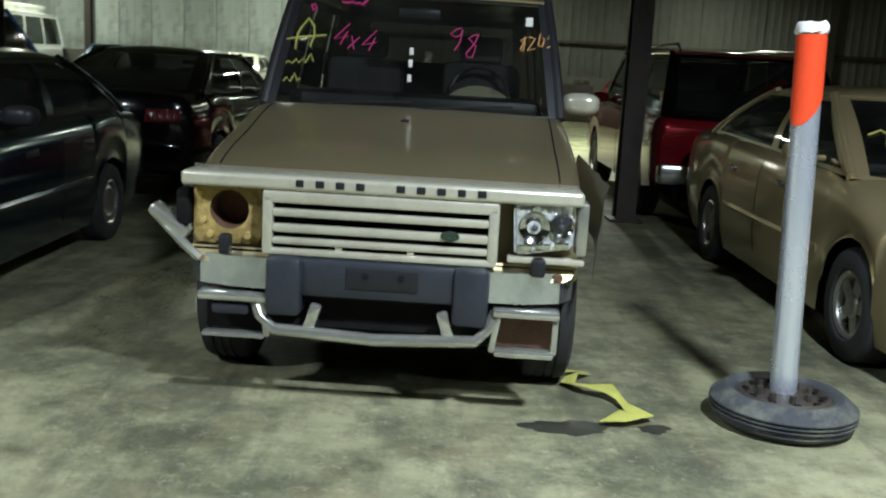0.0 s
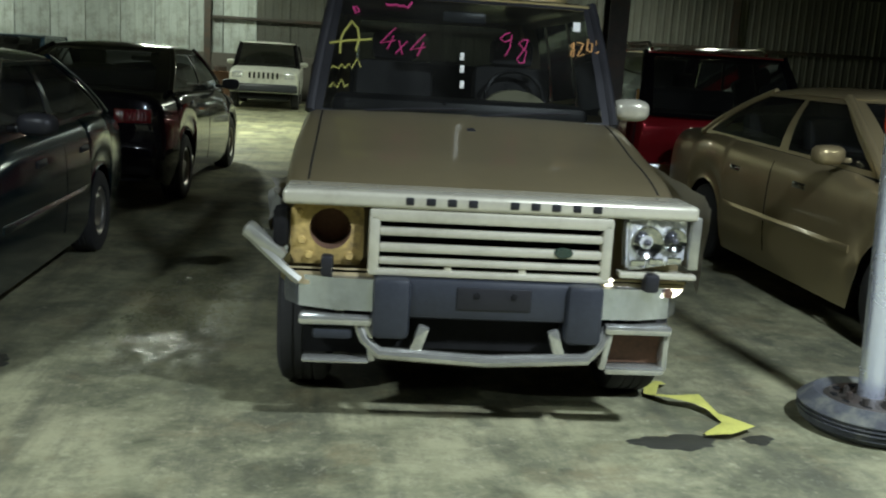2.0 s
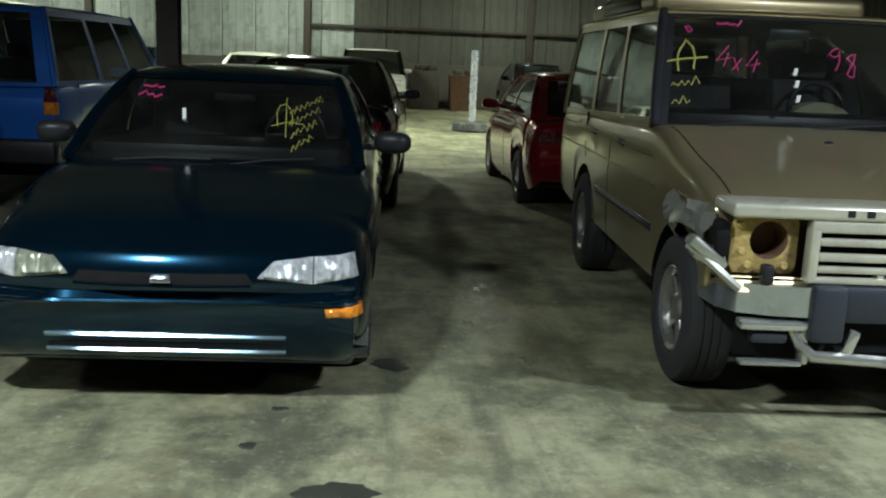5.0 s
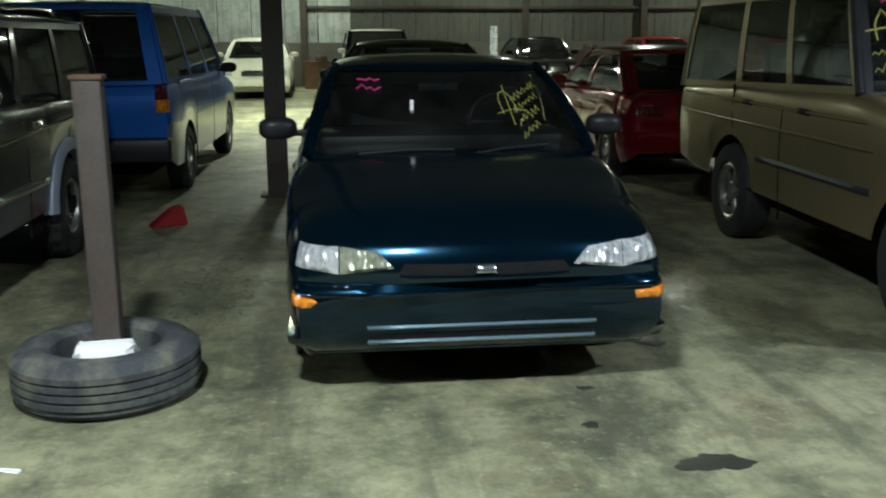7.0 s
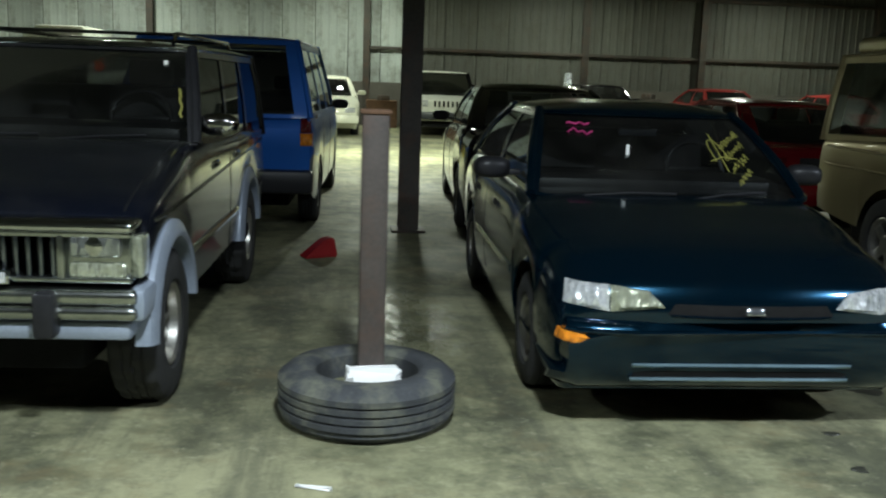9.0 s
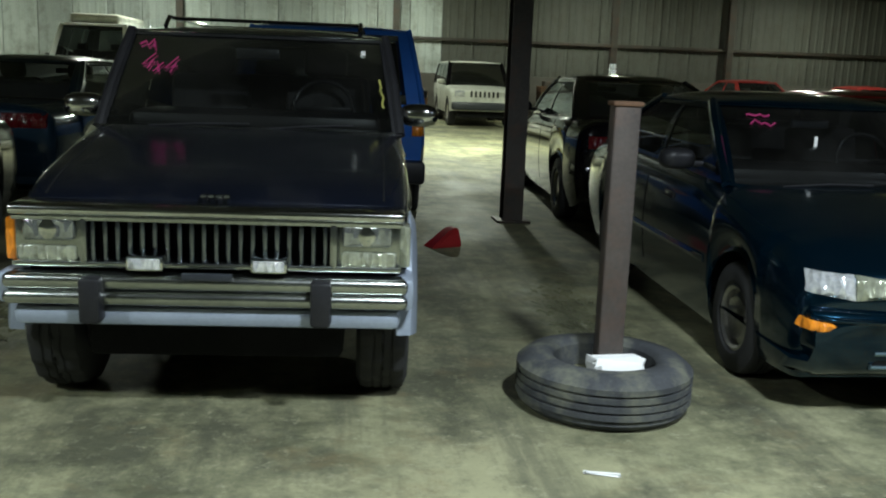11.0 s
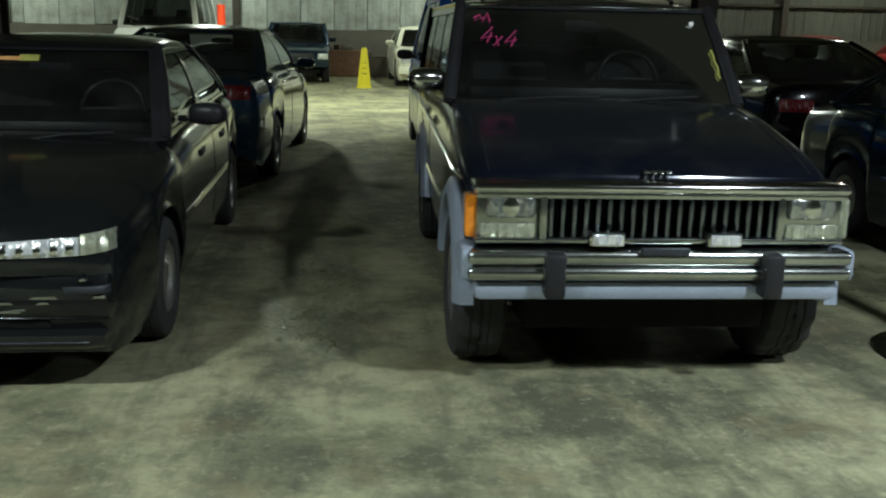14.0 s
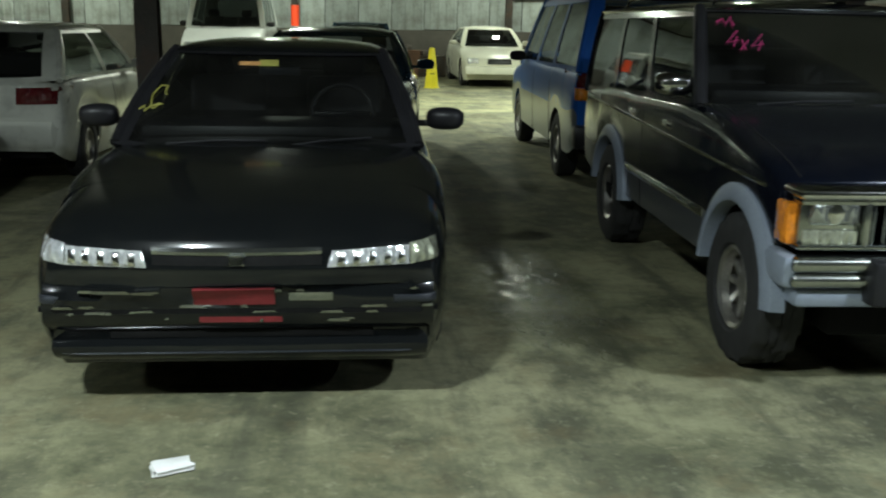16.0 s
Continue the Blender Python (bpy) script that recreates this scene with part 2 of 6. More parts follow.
def interp(keys, y):
    """A smooth line through (along, value) keys that never overshoots them."""
    xs, vs = [k[0] for k in keys], [k[1] for k in keys]
    if y <= xs[0]:
        return vs[0]
    if y >= xs[-1]:
        return vs[-1]
    i = max(k for k in range(len(xs)) if xs[k] <= y)
    sl = [(vs[k + 1] - vs[k]) / (xs[k + 1] - xs[k]) for k in range(len(xs) - 1)]

    def slope(k):
        if k == 0:
            return sl[0]
        if k == len(xs) - 1:
            return sl[-1]
        return 2 * sl[k - 1] * sl[k] / (sl[k - 1] + sl[k]) if sl[k - 1] * sl[k] > 0 else 0.0

    h = xs[i + 1] - xs[i]
    t = (y - xs[i]) / h
    return ((2 * t ** 3 - 3 * t ** 2 + 1) * vs[i] + (t ** 3 - 2 * t ** 2 + t) * h * slope(i) + (3 * t ** 2 - 2 * t ** 3) * vs[i + 1] + (t ** 3 - t ** 2) * h * slope(i + 1))


def loft_body(S):
    """A car's lower body: stations along its length, arches raised over the axles."""
    L, hw = S["L"], S["W"] / 2
    ys = set(np.linspace(0, 0.4, 12)) | set(np.linspace(0.4, L - 0.4, 36)) | set(np.linspace(L - 0.4, L, 10))
    R, Ra = S["R"], S["R"] + S.get("gap", 0.05)
    for a in S["axles"]:
        ys |= {a + Ra * math.cos(t) for t in np.linspace(0.0, math.pi, 17)}
    ys |= {k[0] for k in S["top"]}
    ys = sorted(y for y in ys if 0 <= y <= L)
    ys = [y for i, y in enumerate(ys) if i == 0 or y - ys[i - 1] > 0.004]
    bm = bmesh.new()
    rows = []
    bf, br = S.get("bow_f", 0.16), S.get("bow_r", 0.12)
    sq = S.get("square", 0.0)
    for y in ys:
        w, zt, zb = interp(S["wid"], y) * hw, interp(S["top"], y), interp(S["bot"], y)
        zs = zt - interp(S["drop"], y)
        arch = False
        for a in S["axles"]:
            if abs(y - a) < Ra - 1e-6:
                z = R + math.sqrt(max(0, Ra * Ra - (y - a) ** 2))
                if z > zb:
                    zb, arch = z, True
        h = max(zs - zb, 0.02)
        tuck = 0.985 if arch else 0.93 + 0.045 * sq
        half = [(tuck, zb), (0.965 + 0.02 * sq, zb + 0.12 * h), (0.992, zb + 0.32 * h), (1.0, zb + 0.52 * h), (0.996, zb + 0.68 * h), (0.984 + 0.008 * sq, zb + 0.82 * h)]
        p0, p1, p2 = (0.984 + 0.008 * sq, zb + 0.82 * h), (0.955 + 0.03 * sq, zs + 0.012), (0.80 + 0.1 * sq, zs + 0.55 * (zt - zs))
        for q in (0.25, 0.45, 0.6, 0.75, 1.0):
            half.append(tuple((1 - q) ** 2 * p0[k] + 2 * q * (1 - q) * p1[k] + q * q * p2[k] for k in (0, 1)))
        half += [(0.6, zs + 0.80 * (zt - zs)), (0.4, zs + 0.92 * (zt - zs)), (0.2, zs + 0.985 * (zt - zs))]
        pts = [(-x * w, z) for x, z in half] + [(0, zt)] + [(x * w, z) for x, z in reversed(half)]
        ff, fr = max(0, 1 - y / 0.9), max(0, 1 - (L - y) / 0.8)
        under = 0.0 if sq else 0.45
        rows.append([bm.verts.new((x, y + bf * ff * (x / hw) ** 2 - br * fr * (x / hw) ** 2 + (ff - fr) * under * max(0, 0.36 - z), z)) for x, z in pts])
    for a, b in zip(rows, rows[1:]):
        for k in range(len(a) - 1):
            bm.faces.new((a[k], a[k + 1], b[k + 1], b[k]))
    bm.faces.new(rows[0])
    bm.faces.new(rows[-1])
    bmesh.ops.recalc_face_normals(bm, faces=bm.faces)
    cab = S["cab"]
    for f in bm.faces:
        c = f.calc_center_median()
        f.material_index = 0
        if cab["cowl"][0] + 0.12 < c.y < cab["deck"][0] - 0.06 and f.normal.z > 0.8 and abs(c.x) < 0.9 * hw:
            f.material_index = 1
        elif S.get("two_tone") and c.z < S["two_tone"] and abs(f.normal.x) > 0.5:
            f.material_index = 2
    return bm


def patch(name, bvh, side, quad, lift, mat, parent, label="", n=(7, 4), mirror=False, depth=0.012, round_edge=0.35, dome=0.0):
    """A fitted piece (lamp, plate, trim, seam) that lies on the body. side: F, R, X (one flank, +x), T. quad: four corners across the projection."""
    (ax, az), (bx, bz), (cx, cz), (dx, dz) = quad
    for s in ((1, -1) if mirror else (1,)):
        bm = bmesh.new()
        front, back = [], []
        last = None
        for j in range(n[1] + 1):
            v = j / n[1]
            fr, bk = [], []
            for i in range(n[0] + 1):
                u = i / n[0]
                p = ((1 - v) * ((1 - u) * ax + u * bx) + v * ((1 - u) * dx + u * cx), (1 - v) * ((1 - u) * az + u * bz) + v * ((1 - u) * dz + u * cz))
                if side == "F":
                    o, d = Vector((p[0], -1, p[1])), Vector((0, 1, 0))
                elif side == "R":
                    o, d = Vector((p[0], 9, p[1])), Vector((0, -1, 0))
                elif side == "X":
                    o, d = Vector((3, p[0], p[1])), Vector((-1, 0, 0))
                else:
                    o, d = Vector((p[0], p[1], 4)), Vector((0, 0, -1))
                hit = bvh.ray_cast(o, d)[0]
                if hit is None:
                    hit = o + d * last if last is not None else None
                if hit is None:
                    hit = bvh.find_nearest(o + d)[0]
                last = (hit - o).length
                edge = i in (0, n[0]) or j in (0, n[1])
                k = lift * (round_edge if edge else 1.0) * (1 - dome + dome * max(0.0, math.sin(math.pi * v)) ** 0.6)
                a, b = hit - d * k, hit + d * depth
                if side == "X":
                    a.x, b.x = a.x * s, b.x * s
                else:
                    a.x, b.x = a.x * s, b.x * s
                fr.append(bm.verts.new(a))
                bk.append(bm.verts.new(b))
            front.append(fr)
            back.append(bk)
        for rows in (front, back):
            for a, b in zip(rows, rows[1:]):
                for i in range(n[0]):
                    bm.faces.new((a[i], a[i + 1], b[i + 1], b[i]))
        loop = lambda g: g[0] + [r[-1] for r in g[1:]] + g[-1][-2::-1] + [r[0] for r in g[-2:0:-1]]
        fa, ba = loop(front), loop(back)
        for i in range(len(fa)):
            bm.faces.new((fa[i], fa[(i + 1) % len(fa)], ba[(i + 1) % len(fa)], ba[i]))
        part(name, bm, mat, parent, label, 40)


def window(name, car_ob, corners, margins, bow, frame_mat, glass_mat, nu=8, nv=4, recess=0.008, thick=0.025, belly=0.0, ends=0.0):
    """One glazed panel: a frame ring with a pane set into it. corners: bottom a, bottom b, top b, top a.
    bow swells it across, belly up its height; ends, -1 or 1, bows a front or rear screen along y."""
    a, b, c, d = [Vector(p) for p in corners]
    nrm = (b - a).cross(d - a).normalized()
    ml, mr, mb, mt = margins
    us = [0, ml, *[ml + (1 - ml - mr) * k / nu for k in range(1, nu)], 1 - mr, 1]
    vs = [0, mb, *[mb + (1 - mb - mt) * k / nv for k in range(1, nv)], 1 - mt, 1]

    def P(u, v):
        swell = bow * (1 - abs(2 * u - 1) ** 2.5)
        p = (1 - v) * ((1 - u) * a + u * b) + v * ((1 - u) * d + u * c) + nrm * (belly * 4 * v * (1 - v))
        return p + (Vector((0, ends, -0.2 * (1 - v))) * swell if ends else nrm * swell)

    ring, pane = bmesh.new(), bmesh.new()
    gr = [[ring.verts.new(P(u, v)) for u in us] for v in vs]
    gp = [[pane.verts.new(P(u, v) - nrm * recess) for u in us[1:-1]] for v in vs[1:-1]]
    for j in range(len(vs) - 1):
        for i in range(len(us) - 1):
            if 1 <= i < len(us) - 2 and 1 <= j < len(vs) - 2:
                continue
            ring.faces.new((gr[j][i], gr[j][i + 1], gr[j + 1][i + 1], gr[j + 1][i]))
    for v in [v for v in ring.verts if not v.link_faces]:
        ring.verts.remove(v)
    bmesh.ops.solidify(ring, geom=ring.faces[:], thickness=thick)
    for r1, r2 in zip(gp, gp[1:]):
        for i in range(len(r1) - 1):
            pane.faces.new((r1[i], r1[i + 1], r2[i + 1], r2[i]))
    fr = part("window_frame", ring, frame_mat, car_ob)
    gl = part(name, pane, glass_mat, fr, sharp=80)
    gl.visible_shadow = False
    return P, nrm


def sedan(L, W, H, nose=0.66, cowl=(1.25, 0.95), roof_f=2.0, roof_r=3.0, deck=(3.75, 0.98), tail=0.95, axles=(0.88, 3.4), R=0.30, **more):
    S = dict(L=L, W=W, H=H, R=R, axles=axles,
             top=[(0, nose - 0.17), (0.04, nose - 0.04), (0.12, nose), (0.35, nose + 0.36 * (cowl[1] - nose)), (0.7, nose + 0.66 * (cowl[1] - nose)), (cowl[0], cowl[1]), (deck[0], deck[1]), (L - 0.14, tail), (L - 0.05, tail - 0.05), (L, tail - 0.3)],
             drop=[(0, 0.05), (0.15, 0.05), (0.6, 0.085), (cowl[0], 0.05), (cowl[0] + 0.3, 0.012), (deck[0] - 0.3, 0.012), (deck[0], 0.04), (L - 0.2, 0.07), (L, 0.06)],
             bot=[(0, 0.19), (0.07, 0.165), (0.3, 0.16), (L - 0.4, 0.19), (L - 0.06, 0.27), (L, 0.33)],
             wid=[(0, 0.86), (0.06, 0.91), (0.25, 0.955), (0.7, 0.985), (1.3, 1.0), (L - 1.3, 1.0), (L - 0.5, 0.965), (L - 0.08, 0.92), (L, 0.86)],
             cab=dict(cowl=cowl, roof_f=(roof_f, H), roof_r=(roof_r, H), deck=deck, wb=0.90, wr=0.68, pillars=(0.46,), crown=0.06, belly=0.03))
    S.update(more)
    return S


def suv(L, W, H, hood=(0.95, 1.08), cowl_y=1.3, belt=1.08, roof_f=1.85, axles=(0.68, 3.22), R=0.365, rake=0.10, **more):
    S = dict(L=L, W=W, H=H, R=R, axles=axles, square=1.0,
             top=[(0, hood[0] - 0.25), (0.015, hood[0] - 0.03), (0.05, hood[0]), (cowl_y, hood[1]), (cowl_y + 0.3, belt), (L - 0.06, belt), (L, belt - 0.12)],
             drop=[(0, 0.03), (cowl_y, 0.035), (cowl_y + 0.3, 0.008), (L, 0.008)],
             bot=[(0, 0.42), (0.3, 0.40), (0.9, 0.33), (L - 0.9, 0.34), (L - 0.1, 0.42), (L, 0.46)],
             wid=[(0, 0.95), (0.12, 0.97), (0.5, 0.99), (1.2, 1.0), (L - 0.4, 1.0), (L - 0.06, 0.98), (L, 0.95)], bow_f=0.05, bow_r=0.03,
             cab=dict(cowl=(cowl_y, hood[1]), roof_f=(roof_f, H), roof_r=(L - rake, H), deck=(L - 0.03, belt), wb=0.965, wr=0.83, pillars=(0.36, 0.68), crown=0.045, belly=0.012))
    S.update(more)
    return S


def add_seats(car_ob, S, mat):
    hw, cab = S["W"] / 2, S["cab"]
    z = cab["cowl"][1]
    y0 = cab["roof_f"][0]
    for x in (-0.42 * hw, 0.42 * hw):
        bm = box((x, y0 + 0.45, z - 0.05), (0.48, 0.14, 0.62), 0.05, Matrix.Rotation(radians(-14), 4, "X"))
        add_box(bm, (x, y0 + 0.54, z + 0.34), (0.27, 0.10, 0.17), 0.04, Matrix.Rotation(radians(-10), 4, "X"))
        part("seat", bm, mat, car_ob)
    part("rear_bench", box((0, min(y0 + 1.35, cab["deck"][0] - 0.35), z), (1.5 * hw, 0.16, 0.5), 0.06, Matrix.Rotation(radians(-14), 4, "X")), mat, car_ob)
    part("dashboard", box((0, cab["cowl"][0] + 0.42, z - 0.02), (1.66 * hw, 0.5, 0.16), 0.05), M_BLACK, car_ob)
    bm = bmesh.new()
    c = Vector((0.42 * hw, cab["cowl"][0] + 0.66, z + 0.07))
    add_tube(bm, [c + Vector((0.18 * math.cos(a), 0.07 * math.sin(a), 0.165 * math.sin(a))) for a in np.linspace(0, 2 * math.pi, 25)], 0.014, 6)
    add_box(bm, c, (0.33, 0.02, 0.03), 0.008)
    part("steering_wheel", bm, M_BLACK, car_ob)
    yf, zr = cab["roof_f"]
    part("rear_view_mirror", box((0, yf - 0.06, zr - 0.11), (0.24, 0.03, 0.06), 0.012), M_GREY_BUMPER, car_ob)


def car(name, label, category, x, y, turn, S, paint_mat, lower=None, frame_mat=None, glass=None, wheel="alloy", seats=M_SEAT, mirrors=None, wipers=True, group="parked cars"):
    """A car whose front bumper is at y (turn 0) or whose tail is at y (turn near 180). Returns the thing and the body's surface."""
    L, W = S["L"], S["W"]
    hw, cab = W / 2, S["cab"]
    frame_mat, glass = frame_mat or paint_mat, glass or M_GLASS
    ob = thing(name, x, y + L / 2, turn, label, category, group)
    bm = loft_body(S)
    bvh = BVHTree.FromBMesh(bm)
    body = part("body", bm, [paint_mat, M_DARK, lower or paint_mat], ob, sharp=34 if S.get("square") else 58)
    bm = bmesh.new()
    inner = hw - S.get("tw", 0.2) - 0.06
    add_box(bm, (0, L / 2, 0.42), (2 * inner, L * 0.9, 0.34), 0.03)
    part("underbody", bm, M_DARK, ob)
    # greenhouse
    (yc, zc), (yf, zr), (yr, _), (yd, zd) = cab["cowl"], cab["roof_f"], cab["roof_r"], cab["deck"]
    wb, wr = cab["wb"] * hw, cab["wr"] * hw
    zc0 = zc - 0.025
    boxy = S.get("square")
    bow_f, bow_r = cab.get("bow", 0.08 if boxy else 0.17), 0.05 if boxy else 0.14
    wind = window("windscreen", ob, [(-wb, yc, zc0), (wb, yc, zc0), (wr, yf, zr), (-wr, yf, zr)], cab.get("screen", (0.06, 0.06, 0.05, 0.06)), bow_f, cab.get("screen_frame", frame_mat), glass, 14, 6, belly=cab.get("belly", 0.02), ends=-1)
    back = window("rear_window", ob, [(wb * 0.98, yd, zd - 0.02), (-wb * 0.98, yd, zd - 0.02), (-wr, yr, zr), (wr, yr, zr)], cab.get("back", (0.09, 0.09, 0.08, 0.08)), bow_r, frame_mat, glass, 14, 6, belly=cab.get("belly", 0.02), ends=1)
    cuts = [0, *cab["pillars"], 1]
    for s in (1, -1):
        for a, b in zip(cuts, cuts[1:]):
            q = []
            for f, top in ((a, 0), (b, 0), (b, 1), (a, 1)):
                q.append((s * wr, yf + f * (yr - yf), zr) if top else (s * wb, yc + f * (yd - yc), zc0 + f * (zd - 0.02 - zc0)))
            if s < 0:
                q = [q[1], q[0], q[3], q[2]]
            first, last = (a == 0, b == 1) if s > 0 else (b == 1, a == 0)
            edge = lambda slanted: cab.get("post", 0.05) * (1.5 if slanted else 1)
            window("side_window", ob, q, (edge(first), edge(last), 0.07, 0.10), 0.0, frame_mat, glass, 4, 5, belly=cab.get("belly", 0.02))
    # posts that round the corners between the screens and the sides
    for s in (1, -1):
        for (ya, za), yb, mat in (((yc, zc0), yf, cab.get("screen_frame", frame_mat)), ((yd, zd - 0.02), yr, frame_mat)):
            out = 1 if yb > ya else -1
            pts = []
            for k in range(9):
                v = k / 8
                swell = cab.get("belly", 0.02) * 4 * v * (1 - v)
                pts.append((s * (wb + (wr - wb) * v + swell * 0.6 - 0.012), ya + (yb - ya) * v + out * (0.012 - 0.6 * swell), za + (zr - za) * v + 0.5 * swell))
            part("corner_post", tube(pts, 0.03, 10), mat, ob)
    # roof panel, rolled down at its edges
    bm = bmesh.new()
    nx, ny = 18, 16
    g = []
    for j in range(ny + 1):
        row = []
        v = 0.5 - 0.5 * math.cos(math.pi * j / ny)
        for i in range(nx + 1):
            u = math.sin(math.pi * (i / nx - 0.5))
            across, along = (1 - abs(u) ** 2.6) ** 0.5, max(0.0, 1 - abs(2 * v - 1) ** 3.0) ** 0.6
            end = 1 - abs(u) ** 2.5
            y0, y1 = yf - 0.012 - bow_f * end, yr + 0.012 + bow_r * end
            row.append(bm.verts.new((u * (wr + 0.014), y0 + v * (y1 - y0), zr - 0.004 + (cab["crown"] + 0.012) * across * along)))
        g.append(row)
    for a, b in zip(g, g[1:]):
        for i in range(nx):
            bm.faces.new((a[i], a[i + 1], b[i + 1], b[i]))
    bmesh.ops.recalc_face_normals(bm, faces=bm.faces)
    bmesh.ops.solidify(bm, geom=bm.faces[:], thickness=0.03)
    part("roof", bm, cab.get("roof_mat", paint_mat), ob, sharp=60)
    if seats:
        add_seats(ob, S, seats)
    # wheels
    R, tw = S["R"], S.get("tw", 0.2)
    tyre, rim, extra = wheel_meshes(R, tw, wheel)
    for ya in S["axles"]:
        for s in (1, -1):
            w = new("wheel", rim)
            w.parent = ob
            w.matrix_basis = pose(s * (hw * S.get("track", 0.975) - tw / 2), ya, R, 0, 0, 0 if s > 0 else 180)
            t = new("tyre", tyre)
            t.parent = w
            for nm, me, a in extra:
                o = new(nm, me)
                o.parent = w
                o.matrix_basis = Matrix.Rotation(a, 4, "X")
    # mirrors
    mm = mirrors or paint_mat
    my, mz = cab.get("mirror", (yc + 0.38, zc + 0.08))
    for s in S.get("mirror_sides", (1, -1)):
        bm = bmesh.new()
        bmesh.ops.create_uvsphere(bm, u_segments=20, v_segments=12, radius=1.0)
        for v in bm.verts:
            c = v.co
            q = 1.0 / max(1e-6, (abs(c.x) ** 3 + abs(c.y) ** 3 + abs(c.z) ** 3) ** (1 / 3))
            v.co = Vector((c.x * q * 0.105, min(c.y * q, 0.55) * 0.075, c.z * q * 0.062))
        bmesh.ops.transform(bm, matrix=Matrix.Translation((s * (hw + 0.07), my, mz)) @ Matrix.Rotation(s * radians(-14), 4, "Z"), verts=bm.verts)
        add_box(bm, (s * (hw - 0.03), my + 0.03, mz - 0.03), (0.14, 0.05, 0.035), 0.012)
        mo = part("wing_mirror", bm, mm, ob)
    if wipers:
        P, nrm = wind
        for u0, u1 in ((0.18, 0.50), (0.52, 0.84)):
            a, b = P(u0, 0.03) + nrm * 0.018, P(u1, 0.085) + nrm * 0.018
            part("wiper", tube([a, a + (b - a) * 0.5 + nrm * 0.012, b], 0.007, 5), M_BLACK, ob)
    # seams and handles
    for f in cab["pillars"]:
        yp = yc + f * (yd - yc)
        patch("door_seam", bvh, "X", [(yp, 0.3), (yp + 0.012, 0.3), (yp + 0.012, zc - 0.05), (yp, zc - 0.05)], 0.002, M_DARK, ob, n=(1, 8), mirror=True, round_edge=1.0)
    for ym in S.get("handles", ()):
        patch("door_handle", bvh, "X", [(ym, zc - 0.19), (ym + 0.17, zc - 0.185), (ym + 0.17, zc - 0.145), (ym, zc - 0.15)], 0.022, S.get("handle_mat", M_BLACK), ob, n=(4, 2), mirror=True)
    if S.get("trim"):
        z0 = S["trim"]
        a0, a1 = S["axles"][0] + R + 0.12, S["axles"][1] - R - 0.12
        patch("side_trim", bvh, "X", [(a0, z0), (a1, z0), (a1, z0 + 0.045), (a0, z0 + 0.045)], 0.015, S.get("trim_mat", paint_mat), ob, n=(16, 2), mirror=True)
    return ob, bvh, wind, back


def settle(ob, S):
    """Moves the parts so that the thing's origin lies under its middle."""
    for c in ob.children:
        c.matrix_basis = Matrix.Translation((0, -S["L"] / 2, 0)) @ c.matrix_basis


STROKES = {  # simple hand-drawn figures in a box one high
    "4": [[(0.45, 1.0), (0.05, 0.40), (0.62, 0.42)], [(0.48, 0.75), (0.40, 0.0)]],
    "x": [[(0.08, 0.5), (0.45, 0.05)], [(0.45, 0.52), (0.10, 0.0)]],
    "9": [[(0.50, 0.95), (0.25, 1.0), (0.10, 0.75), (0.30, 0.55), (0.50, 0.80), (0.50, 0.95), (0.48, 0.5), (0.40, 0.0)]],
    "8": [[(0.50, 0.88), (0.28, 1.0), (0.12, 0.80), (0.45, 0.40), (0.42, 0.08), (0.20, 0.0), (0.10, 0.22), (0.42, 0.60), (0.50, 0.88)]],
    "2": [[(0.10, 0.80), (0.25, 1.0), (0.48, 0.85), (0.38, 0.45), (0.08, 0.02), (0.52, 0.05)]],
    "0": [[(0.30, 1.0), (0.10, 0.70), (0.12, 0.25), (0.30, 0.0), (0.48, 0.30), (0.48, 0.75), (0.30, 1.0)]],
    "5": [[(0.50, 1.0), (0.15, 0.98), (0.12, 0.58), (0.40, 0.58), (0.48, 0.25), (0.25, 0.0), (0.08, 0.08)]],
}


def handwriting(name, text, P, nrm, u, v, size, mat, parent, rise=0.0, label="", r=0.0038):
    """Hand-painted figures on a pane, starting at (u, v)."""
    du = (P(u + 0.05, v) - P(u, v)).length / 0.05
    dv = (P(u, v + 0.1) - P(u, v)).length / 0.1
    for k, ch in enumerate(text):
        strokes = [[(u + (k * 0.66 + x + 0.18 * y) * size / du, v + (y + rise * k) * size / dv) for x, y in st] for st in STROKES[ch]]
        squiggle(name, P, nrm, strokes, mat, parent, r, label)


def squiggle(name, P, nrm, strokes, mat, parent, r=0.0042, label=""):
    """Hand-painted strokes on a pane: lists of (u, v) on it, each a part of its own."""
    rs = random.Random(len(strokes))
    for st in strokes:
        st = [(x + rs.uniform(-1, 1) * 0.004, y + rs.uniform(-1, 1) * 0.02) for x, y in st]
        part(name, tube([P(x, y) + nrm * 0.003 for x, y in st], r, 5), mat, parent, label)


